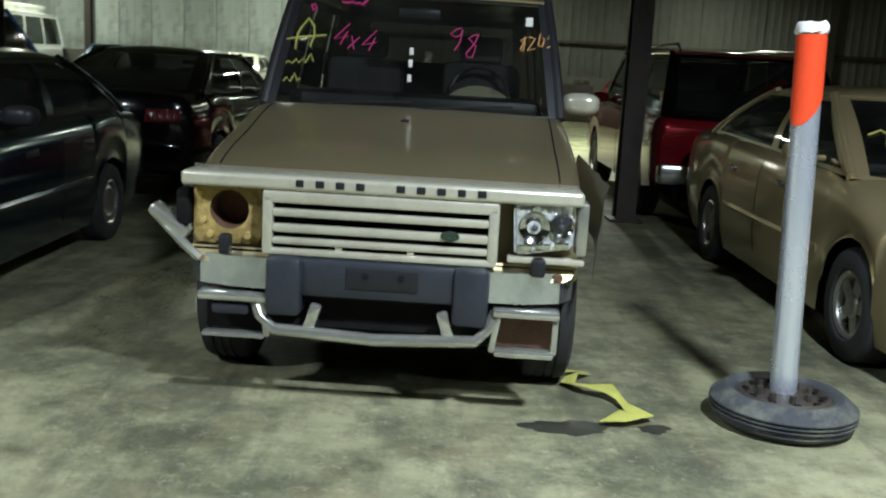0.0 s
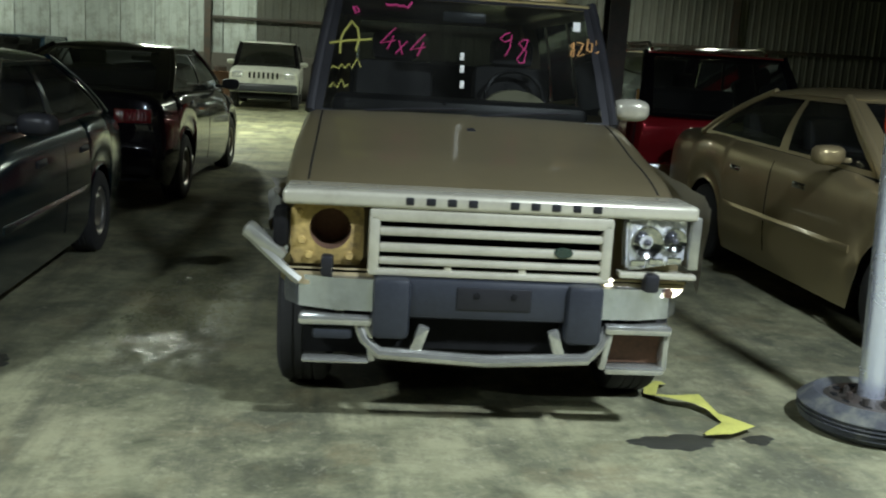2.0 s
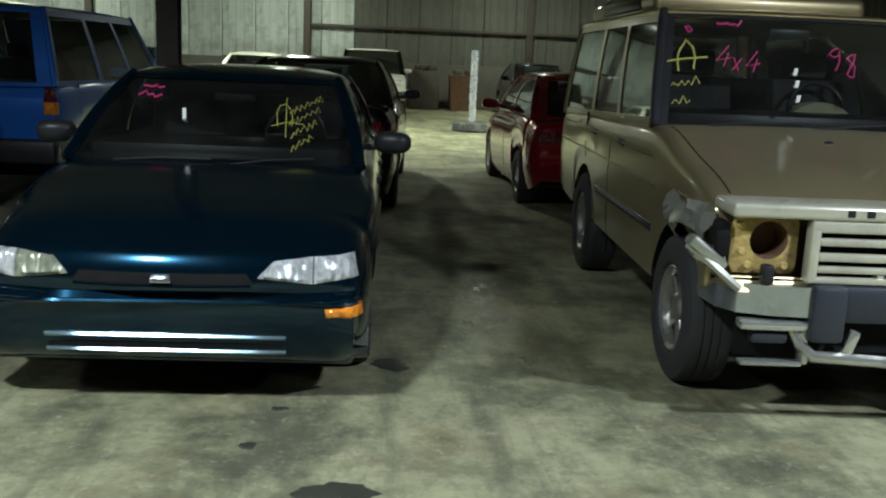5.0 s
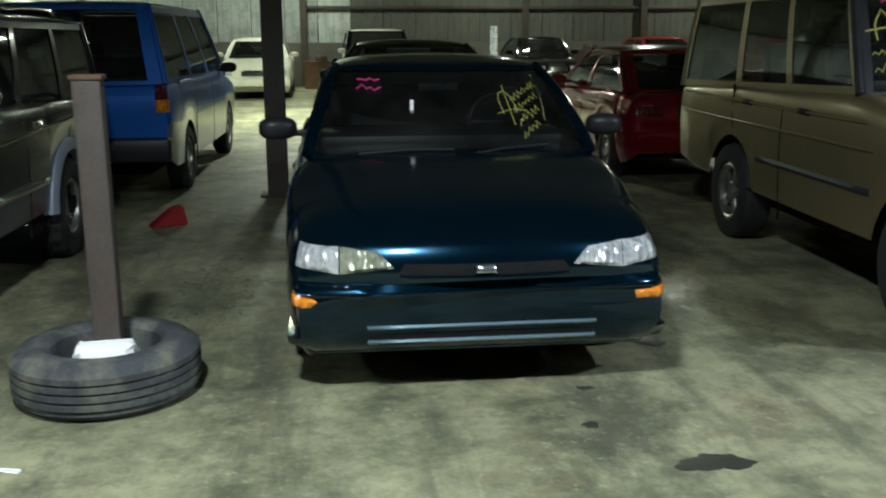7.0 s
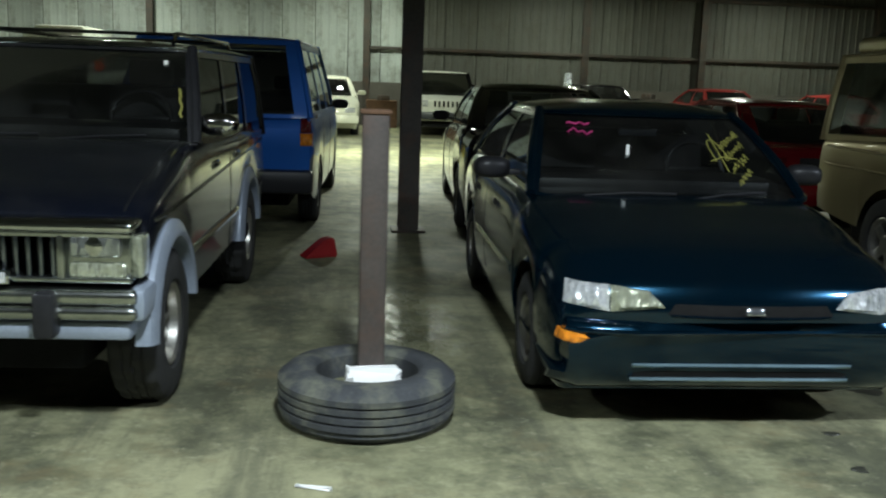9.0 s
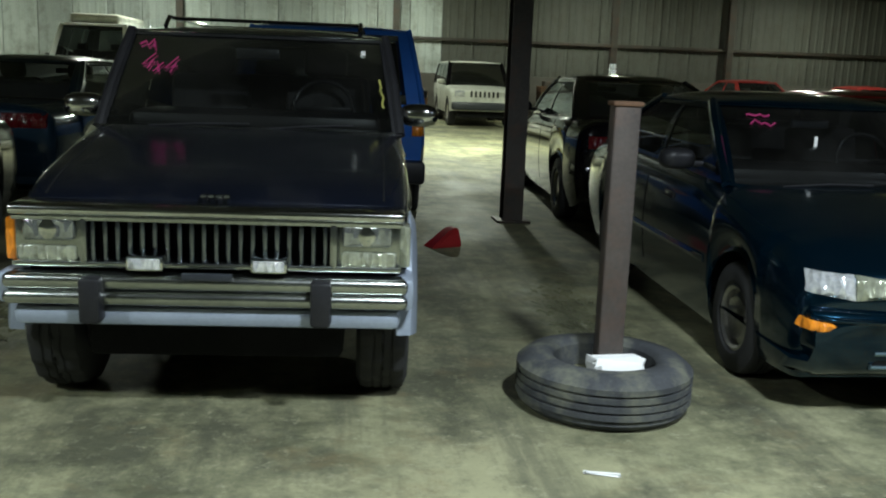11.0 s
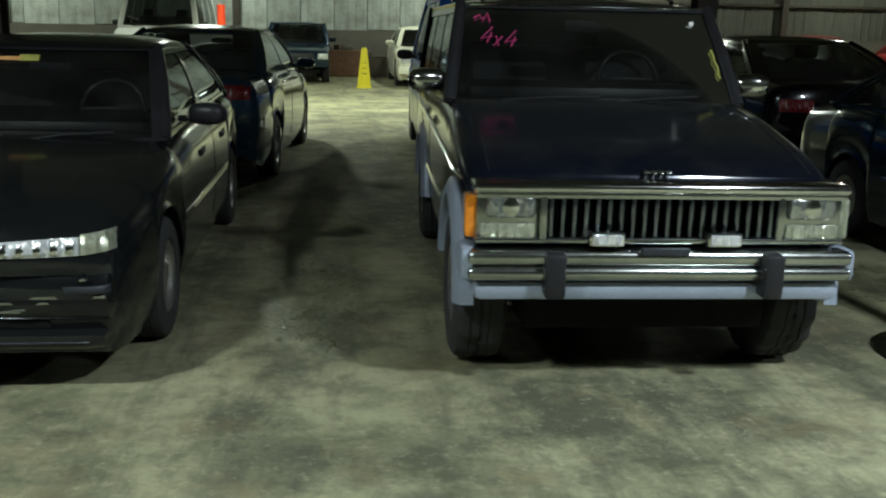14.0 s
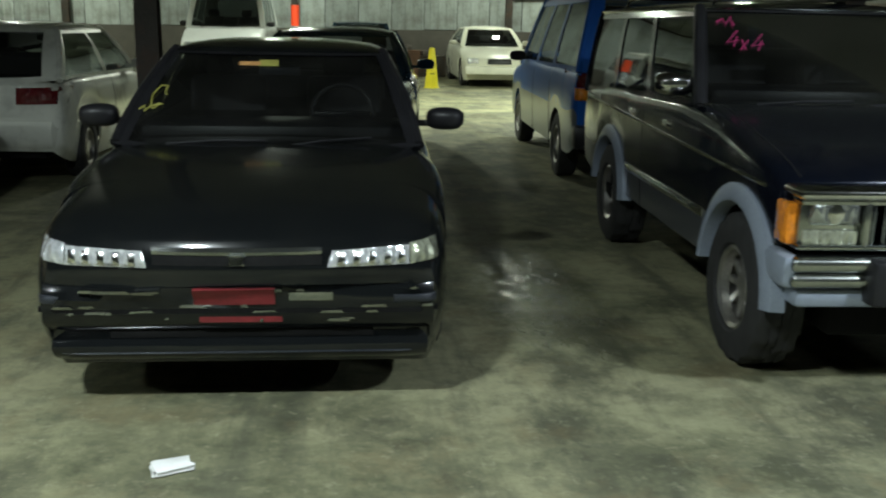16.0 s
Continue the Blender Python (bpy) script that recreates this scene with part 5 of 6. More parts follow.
part("sticker", box(P(0.39, 0.83) + nrm * 0.004, (0.12, 0.005, 0.03), 0.002, Matrix.Rotation(radians(-50), 4, "X")), M_ORANGE, black, "pale orange label on the windscreen")
P, nrm = back
squiggle("paint_mark", P, nrm, [[(0.35 + 0.03 * k, 0.62 + 0.08 * (k % 2)) for k in range(10)]], M_YELLOW, black, 0.012, "yellow scrawl on the rear window")
settle(black, S_BLACK)

# ---- the tan saloon ----
P_TAN = paint("tan metallic paint", (0.36, 0.29, 0.155), 0.34, 0.6, 1.0, 0.08)
S_TAN = sedan(4.8, 1.78, 1.42, nose=0.72, cowl=(1.25, 1.0), roof_f=2.1, roof_r=3.15, deck=(4.0, 1.06), tail=1.06, axles=(0.95, 3.67), R=0.315, tw=0.195, handles=(2.0, 3.0), handle_mat=M_CHROME, trim=0.52, bow_f=0.22)
tan_car, bvh, wind, back = car("saloon_car", "tan metallic four-door saloon with amber corner lamps", "car", 3.12, 4.0, 0, S_TAN, P_TAN, glass=M_GLASS, wheel="alloy")
patch("headlamp", bvh, "F", [(0.42, 0.60), (0.68, 0.61), (0.68, 0.71), (0.42, 0.695)], 0.02, M_HEADLAMP, tan_car, mirror=True)
patch("turn_signal", bvh, "F", [(0.69, 0.59), (0.82, 0.61), (0.815, 0.72), (0.69, 0.71)], 0.02, M_AMBER, tan_car, "amber corner lamp", mirror=True)
patch("bumper_skin", bvh, "F", [(-0.83, 0.32), (0.83, 0.32), (0.83, 0.53), (-0.83, 0.53)], 0.04, P_TAN, tan_car, n=(24, 4), round_edge=0.2)
patch("grille_slot", bvh, "F", [(-0.34, 0.58), (0.34, 0.58), (0.36, 0.68), (-0.36, 0.68)], 0.004, M_DARK, tan_car, n=(10, 2))
P, nrm = wind
squiggle("paint_mark", P, nrm, [[(0.08, 0.45), (0.14, 0.55), (0.2, 0.4), (0.24, 0.36)], [(0.14, 0.38), (0.17, 0.58), (0.2, 0.6)]], M_YELLOW, tan_car, 0.008, "yellow scrawl on the windscreen")
settle(tan_car, S_TAN)


# ---- second row, seen from behind ----
def tail(ob, bvh, W, z, lamp_mat=M_RED_LENS, wide=(0.42, 0.72), high=0.12, plate=True):
    patch("tail_lamp", bvh, "R", [(wide[0], z), (wide[1], z), (wide[1], z + high), (wide[0], z + high)], 0.02, lamp_mat, ob, "red tail lamp", mirror=True)
    if plate:
        patch("plate_panel", bvh, "R", [(-0.28, z - 0.02), (0.28, z - 0.02), (0.28, z + high), (-0.28, z + high)], 0.006, M_BLACK, ob)


P_GLOSS_BLACK = paint("glossy black paint", (0.004, 0.0035, 0.0045), 0.16, 0.1, 1.0, 0.0)
S_COUPE = sedan(4.75, 1.78, 1.44, nose=0.70, cowl=(1.3, 1.0), roof_f=2.05, roof_r=3.2, deck=(4.15, 1.08), tail=1.08, axles=(0.95, 3.75), R=0.32, tw=0.21, bow_r=0.22)
ob, bvh, wind, back = car("saloon_car", "glossy black saloon parked tail-out", "car", -3.03, 8.85, 176.5, S_COUPE, P_GLOSS_BLACK, glass=M_GLASS, mirrors=M_BLACK)
tail(ob, bvh, 1.78, 0.80)
patch("bumper_skin", bvh, "R", [(-0.82, 0.40), (0.82, 0.40), (0.82, 0.62), (-0.82, 0.62)], 0.04, P_GLOSS_BLACK, ob, n=(20, 4), round_edge=0.2)
settle(ob, S_COUPE)

P_RED = paint("dark red metallic paint", (0.22, 0.009, 0.014), 0.2, 0.3, 1.0, 0.05)
S_RED = sedan(4.1, 1.66, 1.36, cowl=(1.15, 0.92), roof_f=1.85, roof_r=3.0, deck=(3.75, 0.98), tail=0.96, axles=(0.85, 3.3), R=0.29, tw=0.185)
ob, bvh, wind, back = car("hatchback_car", "dark red hatchback parked tail-out", "car", -0.12, 9.55, 180, S_RED, P_RED, glass=M_GLASS)
tail(ob, bvh, 1.66, 0.72)
patch("bumper_skin", bvh, "R", [(-0.76, 0.36), (0.76, 0.36), (0.76, 0.56), (-0.76, 0.56)], 0.04, P_RED, ob, n=(20, 4), round_edge=0.2)
settle(ob, S_RED)

S_RSUV = suv(4.7, 1.80, 1.72, hood=(1.0, 1.1), cowl_y=1.3, belt=1.12, roof_f=1.9, axles=(0.85, 3.65), R=0.36, tw=0.235, rake=0.42)
S_RSUV["cab"].update(back=(0.06, 0.06, 0.05, 0.08))
ob, bvh, wind, back = car("off_road_estate", "dark red off-road estate with black rear window and roof rack", "car", 3.02, 9.15, 180, S_RSUV, P_RED, frame_mat=P_GLOSS_BLACK, glass=M_GLASS)
for s in (-1, 1):
    lamp = part("tail_lamp", box((s * 0.80, 4.52, 1.12), (0.12, 0.14, 0.22), 0.03), M_RED_LENS, ob, "tall red tail lamp")
    part("turn_signal", box((s * 0.80, 4.47, 1.29), (0.11, 0.14, 0.11), 0.03), M_AMBER, lamp, "amber upper lamp")
    part("reverse_lamp", box((s * 0.79, 4.54, 0.96), (0.11, 0.14, 0.10), 0.03), M_HEADLAMP, lamp, "clear lower lamp")
part("rear_bumper", box((0, 4.74, 0.55), (1.76, 0.16, 0.2), 0.04), M_WORN_CHROME, ob, "chrome rear bumper")
for s in (-1, 1):
    part("roof_rack_rail", tube([(s * 0.62, 2.1, 1.75), (s * 0.62, 2.2, 1.81), (s * 0.62, 4.0, 1.81), (s * 0.62, 4.1, 1.75)], 0.016, 8), M_CHROME, ob)
settle(ob, S_RSUV)

P_BLUE = paint("bright blue paint", (0.018, 0.11, 0.42), 0.4, 0.1, 0.3, 0.03)
P_SILVER = paint("silver lower paint", (0.20, 0.225, 0.225), 0.35, 0.3, 0.7, 0.3)
S_VAN = suv(4.85, 1.86, 1.84, hood=(0.95, 1.08), cowl_y=1.0, belt=1.14, roof_f=1.85, axles=(0.85, 3.85), R=0.33, tw=0.2, rake=0.22, two_tone=0.80)
S_VAN["bot"] = [(0, 0.32), (4.5, 0.32), (4.85, 0.42)]
S_VAN["cab"].update(pillars=(0.33, 0.64), wr=0.80, back=(0.08, 0.08, 0.05, 0.07))
ob, bvh, wind, back = car("minivan", "blue minivan with silver lower sides parked tail-out", "van", -6.25, 9.22, 177.4, S_VAN, P_BLUE, lower=P_SILVER, glass=M_GLASS, mirrors=M_BLACK)
for s in (1,):
    patch("tail_lamp", bvh, "R", [(0.79, 0.98), (0.905, 0.98), (0.905, 1.13), (0.79, 1.13)], 0.03, M_RED_LENS, ob, "red tail lamp", mirror=True)
    patch("turn_signal", bvh, "R", [(0.79, 0.86), (0.905, 0.86), (0.905, 0.975), (0.79, 0.975)], 0.03, M_AMBER, ob, "amber turn signal", mirror=True)
part("rear_bumper", box((0, 4.87, 0.52), (1.84, 0.2, 0.22), 0.04), M_BLACK, ob, "black rear bumper")
P, nrm = back
part("sticker", box(P(0.35, 0.4) + nrm * 0.006, (0.12, 0.006, 0.10), 0.002), M_PAPER, ob, "pale sticker on the rear window")
settle(ob, S_VAN)

P_DKBLUE = paint("dark blue-green paint", (0.012, 0.028, 0.045), 0.22, 0.3, 1.0, 0.08)
S_DKBLUE = sedan(4.75, 1.74, 1.42, cowl=(1.3, 0.98), roof_f=2.05, roof_r=3.15, deck=(3.95, 1.06), tail=1.06, axles=(0.95, 3.65), R=0.31, tw=0.195)
S_DKBLUE["cab"].update(back=(0.05, 0.05, 0.04, 0.05), screen=(0.04, 0.04, 0.04, 0.05))
ob, bvh, wind, back = car("saloon_car", "dark blue saloon with wide red tail lamps", "car", -9.44, 9.05, 175.5, S_DKBLUE, P_DKBLUE, glass=M_CLEAR, lower=P_SILVER)
patch("tail_lamp", bvh, "R", [(0.36, 0.84), (0.80, 0.84), (0.80, 0.97), (0.36, 0.97)], 0.02, M_RED_LENS, ob, "wide red tail lamp", mirror=True)
patch("bumper_skin", bvh, "R", [(-0.80, 0.40), (0.80, 0.40), (0.80, 0.62), (-0.80, 0.62)], 0.04, P_DKBLUE, ob, n=(20, 4), round_edge=0.2)
settle(ob, S_DKBLUE)

P_WHITE = paint("dirty white paint", (0.62, 0.63, 0.56), 0.35, 0.0, 0.8, 0.45)
S_WCOUPE = sedan(4.2, 1.72, 1.42, cowl=(1.15, 0.95), roof_f=1.9, roof_r=3.35, deck=(3.98, 0.99), tail=0.985, axles=(0.9, 3.4), R=0.30, tw=0.19, bow_r=0.18)
ob, bvh, wind, back = car("hatchback_car", "dirty white hatchback with red tail lamps", "car", -12.72, 9.35, 178.5, S_WCOUPE, P_WHITE, glass=M_GLASS)
tail(ob, bvh, 1.7, 0.76, wide=(0.42, 0.80), high=0.15)
patch("bumper_skin", bvh, "R", [(-0.78, 0.36), (0.78, 0.36), (0.78, 0.60), (-0.78, 0.60)], 0.04, P_WHITE, ob, n=(20, 4), round_edge=0.2)
settle(ob, S_WCOUPE)

P_BEIGE = paint("beige paint", (0.46, 0.38, 0.24), 0.35, 0.0, 0.8, 0.3)
S_BEIGE = sedan(4.6, 1.74, 1.42)
ob, bvh, wind, back = car("saloon_car", "beige saloon at the row's end", "car", -13.12, 4.1, 0, S_BEIGE, P_BEIGE)
settle(ob, S_BEIGE)

# ---- far row along the back wall ----
P_CREAM_WHITE = paint("cream white paint", (0.70, 0.70, 0.58), 0.3, 0.0, 0.8, 0.12)


def front_face(ob, bvh, z, wide, slots=0, mats=(M_HEADLAMP, M_BLACK), hw=0.36, high=0.13):
    patch("headlamp", bvh, "F", [(wide - 0.26, z), (wide, z), (wide, z + high), (wide - 0.26, z + high)], 0.03, mats[0], ob, mirror=True)
    patch("grille", bvh, "F", [(-hw, z - 0.01), (hw, z - 0.01), (hw, z + high), (-hw, z + high)], 0.015, mats[1], ob)
    for k in range(slots):
        x = -hw + (k + 0.5) * 2 * hw / slots
        patch("grille_slot", bvh, "F", [(x - 0.025, z), (x + 0.025, z), (x + 0.025, z + high - 0.01), (x - 0.025, z + high - 0.01)], 0.028, M_DARK, ob, n=(1, 2), round_edge=1.0)


S_WJ = suv(4.45, 1.78, 1.66, hood=(0.95, 1.06), cowl_y=1.3, belt=1.08, roof_f=1.85, axles=(0.8, 3.5), R=0.36, rake=0.25)
ob, bvh, wind, back = car("off_road_estate", "white off-road estate with seven-slot grille by the wall", "car", -2.45, 24.6, 0, S_WJ, P_WHITE, frame_mat=P_GLOSS_BLACK)
front_face(ob, bvh, 0.78, 0.78, 7, (M_HEADLAMP, P_WHITE), 0.40, 0.16)
part("front_bumper", box((0, 0.02, 0.55), (1.7, 0.16, 0.2), 0.04), M_GREY_BUMPER, ob)
settle(ob, S_WJ)

S_BENZ = sedan(4.75, 1.74, 1.44, nose=0.78, cowl=(1.5, 0.98), roof_f=2.2, roof_r=3.2, deck=(3.9, 1.02), tail=1.0, axles=(0.85, 3.65), R=0.31, bow_f=0.06)
ob, bvh, wind, back = car("saloon_car", "black saloon with upright chrome grille by the wall", "car", 2.15, 24.6, 0, S_BENZ, P_GLOSS_BLACK)
patch("grille", bvh, "F", [(-0.28, 0.55), (0.28, 0.55), (0.24, 0.80), (-0.24, 0.80)], 0.03, M_CHROME, ob, "chrome radiator grille")
patch("headlamp", bvh, "F", [(0.34, 0.60), (0.66, 0.60), (0.66, 0.74), (0.34, 0.74)], 0.02, M_HEADLAMP, ob, mirror=True)
patch("turn_signal", bvh, "F", [(0.665, 0.60), (0.76, 0.60), (0.76, 0.74), (0.665, 0.74)], 0.02, M_AMBER, ob, mirror=True)
part("front_bumper", box((0, 0.0, 0.44), (1.7, 0.18, 0.18), 0.04), M_WORN_CHROME, ob, "chrome bumper")
settle(ob, S_BENZ)

S_WSED = sedan(4.9, 1.80, 1.42, nose=0.74, cowl=(1.4, 0.98), roof_f=2.15, roof_r=3.2, deck=(4.0, 1.04), tail=1.02, axles=(0.9, 3.7), R=0.32)
ob, bvh, wind, back = car("saloon_car", "cream white saloon with dark grille by the wall", "car", -5.62, 24.0, 0, S_WSED, P_CREAM_WHITE)
front_face(ob, bvh, 0.58, 0.78, 0, (M_HEADLAMP, M_BLACK), 0.30, 0.13)
part("front_bumper", box((0, 0.0, 0.42), (1.74, 0.2, 0.2), 0.05), P_CREAM_WHITE, ob)
settle(ob, S_WSED)

S_DARKCAR = suv(4.2, 1.72, 1.50, hood=(0.84, 1.0), cowl_y=1.2, belt=1.02, roof_f=1.8, axles=(0.8, 3.3), R=0.32, rake=0.3)
ob, bvh, wind, back = car("estate_car", "dark blue estate car facing out by the wall", "car", -9.0, 25.0, 0, S_DARKCAR, P_DKBLUE)
front_face(ob, bvh, 0.62, 0.80, 0, (M_HEADLAMP, M_BLACK), 0.45, 0.14)
settle(ob, S_DARKCAR)

S_WVAN = suv(5.2, 2.0, 2.25, hood=(1.05, 1.35), cowl_y=1.05, belt=1.38, roof_f=1.6, axles=(0.9, 4.2), R=0.36, rake=0.1)
S_WVAN["cab"].update(wr=0.80)
ob, bvh, wind, back = car("delivery_van", "white full-size van with raised roof facing out", "van", -12.35, 23.9, 0, S_WVAN, paint("white van paint", (0.78, 0.80, 0.78), 0.35, 0, 0.8, 0.06), mirrors=M_BLACK)
front_face(ob, bvh, 0.82, 0.86, 0, (M_HEADLAMP, M_BLACK), 0.5, 0.18)
part("raised_roof", box((0, 3.3, 2.38), (1.25, 3.2, 0.26), 0.10, seg=4), P_WHITE, ob)
settle(ob, S_WVAN)

P_BRIGHT_RED = paint("red paint", (0.20, 0.016, 0.014), 0.3, 0.0, 0.9, 0.1)
for x, y, lab, S_ in ((5.6, 24.3, "red saloon facing out by the wall", S_DKBLUE), (9.3, 24.6, "red car facing out by the wall", S_RED)):
    ob, bvh, wind, back = car("saloon_car", lab, "car", x, y, 0, S_, P_BRIGHT_RED)
    front_face(ob, bvh, 0.56, 0.74)
    settle(ob, S_)

# ---- stands, litter and things on the floor ----
M_ORANGE_BAND = material("orange-red reflective band", (0.80, 0.07, 0.02), 0.35, 0, 0.4, 0.1, 6, 60)
M_GALV = material("galvanised steel", (0.74, 0.78, 0.88), 0.26, 0.75, 0, 0.06, 3, 8, 0.0)
M_STRAP = material("yellow webbing strap", (0.42, 0.41, 0.09), 0.8, 0, 0, 0.25, 12, 140, 0.001)
M_TAR = material("dark oil stain", (0.036, 0.036, 0.027), 0.4, 0, 0, 0.3, 6, 60, 0.001)
M_CAN = material("red plastic", (0.30, 0.012, 0.014), 0.45, 0, 0, 0.2, 6, 60)
M_CONE = material("yellow plastic", (0.72, 0.62, 0.03), 0.4, 0, 0, 0.1, 6, 60)
M_POST = material("rusty brown steel", (0.075, 0.062, 0.055), 0.6, 0.3, 0, 0.3, 5, 50, 0.001, 0.4, (0.12, 0.07, 0.05), 0.5, 6)


def flat_tyre(parent, R, r, h, treads, mat):
    """A tyre lying flat, its grooves cut into the tread."""
    prof = [(r, 0.03), (r - 0.01, h * 0.5), (r, h - 0.03), (r + 0.02, h - 0.008), (r + 0.05, h), ((R + r) / 2, h - 0.004), (R - 0.045, h - 0.012), (R - 0.012, h - 0.04)]
    for k in range(treads):
        z1 = h - 0.05 - (h - 0.1) * k / treads
        z0 = h - 0.05 - (h - 0.1) * (k + 1) / treads
        prof += [(R, z1), (R, z0 + 0.012), (R - 0.014, z0 + 0.009), (R - 0.014, z0 + 0.001)]
    prof += [(R - 0.012, 0.035), (R - 0.05, 0.004), (r + 0.03, 0.0), (r, 0.03)]
    return part("tyre", lathe(prof, 48, "z"), mat, parent)


pole = thing("pole_stand", 1.575, 3.93, 0, "galvanised pole with orange-red band standing in a tyre", "bollard")
flat_tyre(pole, 0.315, 0.20, 0.155, 3, M_DUSTY_RUBBER)
disc = part("wheel_disc", lathe([(0.215, 0.05), (0.205, 0.13), (0.185, 0.145), (0.15, 0.12), (0.10, 0.135), (0.07, 0.15), (0.001, 0.15)], 36, "z"), M_STEEL, pole, "dark steel wheel disc")
for k in range(8):
    a = 2 * math.pi * k / 8
    part("wheel_nut", lathe([(0.016, 0.13), (0.016, 0.165), (0.001, 0.168)], 6, "z", (0.11 * math.cos(a), 0.11 * math.sin(a), 0)), M_STEEL, disc)
for k in range(10):
    a = 2 * math.pi * (k + 0.5) / 10
    part("disc_slot", lathe([(0.001, 0.142), (0.017, 0.142), (0.02, 0.135)], 10, "z", (0.165 * math.cos(a), 0.165 * math.sin(a), 0)), M_DARK, disc)
part("pole", lathe([(0.058, 0.15), (0.058, 1.5), (0.052, 1.5), (0.052, 0.16)], 28, "z"), M_GALV, pole, "bright galvanised steel tube")
bm = lathe([(0.0615, 1.42), (0.0615, 1.68), (0.059, 1.68), (0.059, 1.42)], 28, "z")
for v in bm.verts:
    if v.co.z < 1.5:
        v.co.z += 0.10 * math.cos(math.atan2(v.co.y, v.co.x) - 0.6) * 0.8 - 0.03
part("colour_band", bm, M_ORANGE_BAND, pole, "orange-red band torn along its lower edge")
bm = lathe([(0.061, 1.68), (0.065, 1.69), (0.064, 1.72), (0.05, 1.73), (0.001, 1.72)], 20, "z")
rng = random.Random(2)
for v in bm.verts:
    v.co += Vector((rng.uniform(-1, 1), rng.uniform(-1, 1), rng.uniform(-1, 1))) * 0.006
part("taped_top", bm, M_PAPER, pole, "white torn tape round the pole's top")
for o in pole.children:
    if o.name.split(".")[0] in ("pole", "colour_band", "taped_top"):
        o.matrix_basis = pose(0, 0, 0, 0, -2.6, 0)

post = thing("post_stand", -5.05, 4.29, 0, "brown steel post standing in a worn lying tyre", "bollard")
flat_tyre(post, 0.405, 0.235, 0.25, 4, M_DUSTY_RUBBER)
part("post", box((0.015, 0.0, 0.70), (0.12, 0.09, 1.37), 0.012), M_POST, post, "rusty brown steel post")
part("post_cap", box((0.015, 0.0, 1.39), (0.135, 0.105, 0.02), 0.005), M_RUST, post)
bm = box((0.02, -0.11, 0.215), (0.25, 0.15, 0.09), 0.03, Matrix.Rotation(radians(-14), 4, "X"), 3)
rng = random.Random(9)
for v in bm.verts:
    v.co += Vector((rng.uniform(-1, 1), rng.uniform(-1, 1), rng.uniform(-1, 1))) * 0.012
part("crumpled_bag", bm, M_PAPER, post, "white crumpled bag lying in the tyre")
part("tyre_filling", lathe([(0.001, 0.13), (0.23, 0.12), (0.232, 0.05)], 24, "z"), M_CONCRETE, post)

far_pole = thing("pole_stand", -0.30, 20.6, 0, "pale steel pole on a concrete foot across the aisle", "bollard")
part("foot", lathe([(0.001, 0.0), (0.42, 0.0), (0.44, 0.04), (0.42, 0.17), (0.38, 0.2), (0.001, 0.2)], 28, "z"), M_DUSTY_RUBBER, far_pole)
part("pole", lathe([(0.08, 0.2), (0.08, 1.72), (0.001, 1.73)], 20, "z"), M_GALV, far_pole)

drum = thing("pole_stand", -10.5, 22.0, 0, "pale pole with orange-red top by the van", "bollard")
part("foot", lathe([(0.001, 0.0), (0.33, 0.0), (0.34, 0.15), (0.001, 0.16)], 24, "z"), M_DUSTY_RUBBER, drum)
part("pole", lathe([(0.085, 0.15), (0.085, 1.45)], 20, "z"), M_GALV, drum)
part("colour_band", lathe([(0.09, 1.42), (0.09, 1.86), (0.001, 1.87)], 20, "z"), M_ORANGE_BAND, drum, "orange-red band")

cone = thing("caution_sign", -7.33, 23.7, 0, "tall yellow plastic caution cone on the aisle floor", "cone")
part("cone", lathe([(0.19, 0.0), (0.19, 0.03), (0.165, 0.04), (0.07, 0.93), (0.05, 0.96), (0.001, 0.965)], 4, "z"), M_CONE, cone)
for k in range(3):
    part("text_bar", box((0, -0.115 + 0.018 * k, 0.35 + 0.13 * k), (0.10 - 0.015 * k, 0.01, 0.03), 0.002, Matrix.Rotation(radians(-6), 4, "X")), M_BLACK, cone)

can = thing("plastic_wedge", -5.36, 8.15, 25, "red plastic wedge lying between the cars", "wedge")
bm = bmesh.new()
pts = [(-0.24, -0.13, 0), (0.22, -0.13, 0), (0.22, 0.13, 0), (-0.24, 0.13, 0), (0.06, -0.10, 0.23), (0.18, -0.10, 0.25), (0.18, 0.10, 0.25), (0.06, 0.10, 0.23)]
v = [bm.verts.new(Vector(p) * 0.66) for p in pts]
for f in ((0, 3, 2, 1), (4, 5, 6, 7), (0, 1, 5, 4), (1, 2, 6, 5), (2, 3, 7, 6), (3, 0, 4, 7)):
    bm.faces.new([v[k] for k in f])
bmesh.ops.bevel(bm, geom=bm.edges[:], offset=0.013, segments=2, affect="EDGES")
part("body", bm, M_CAN, can)

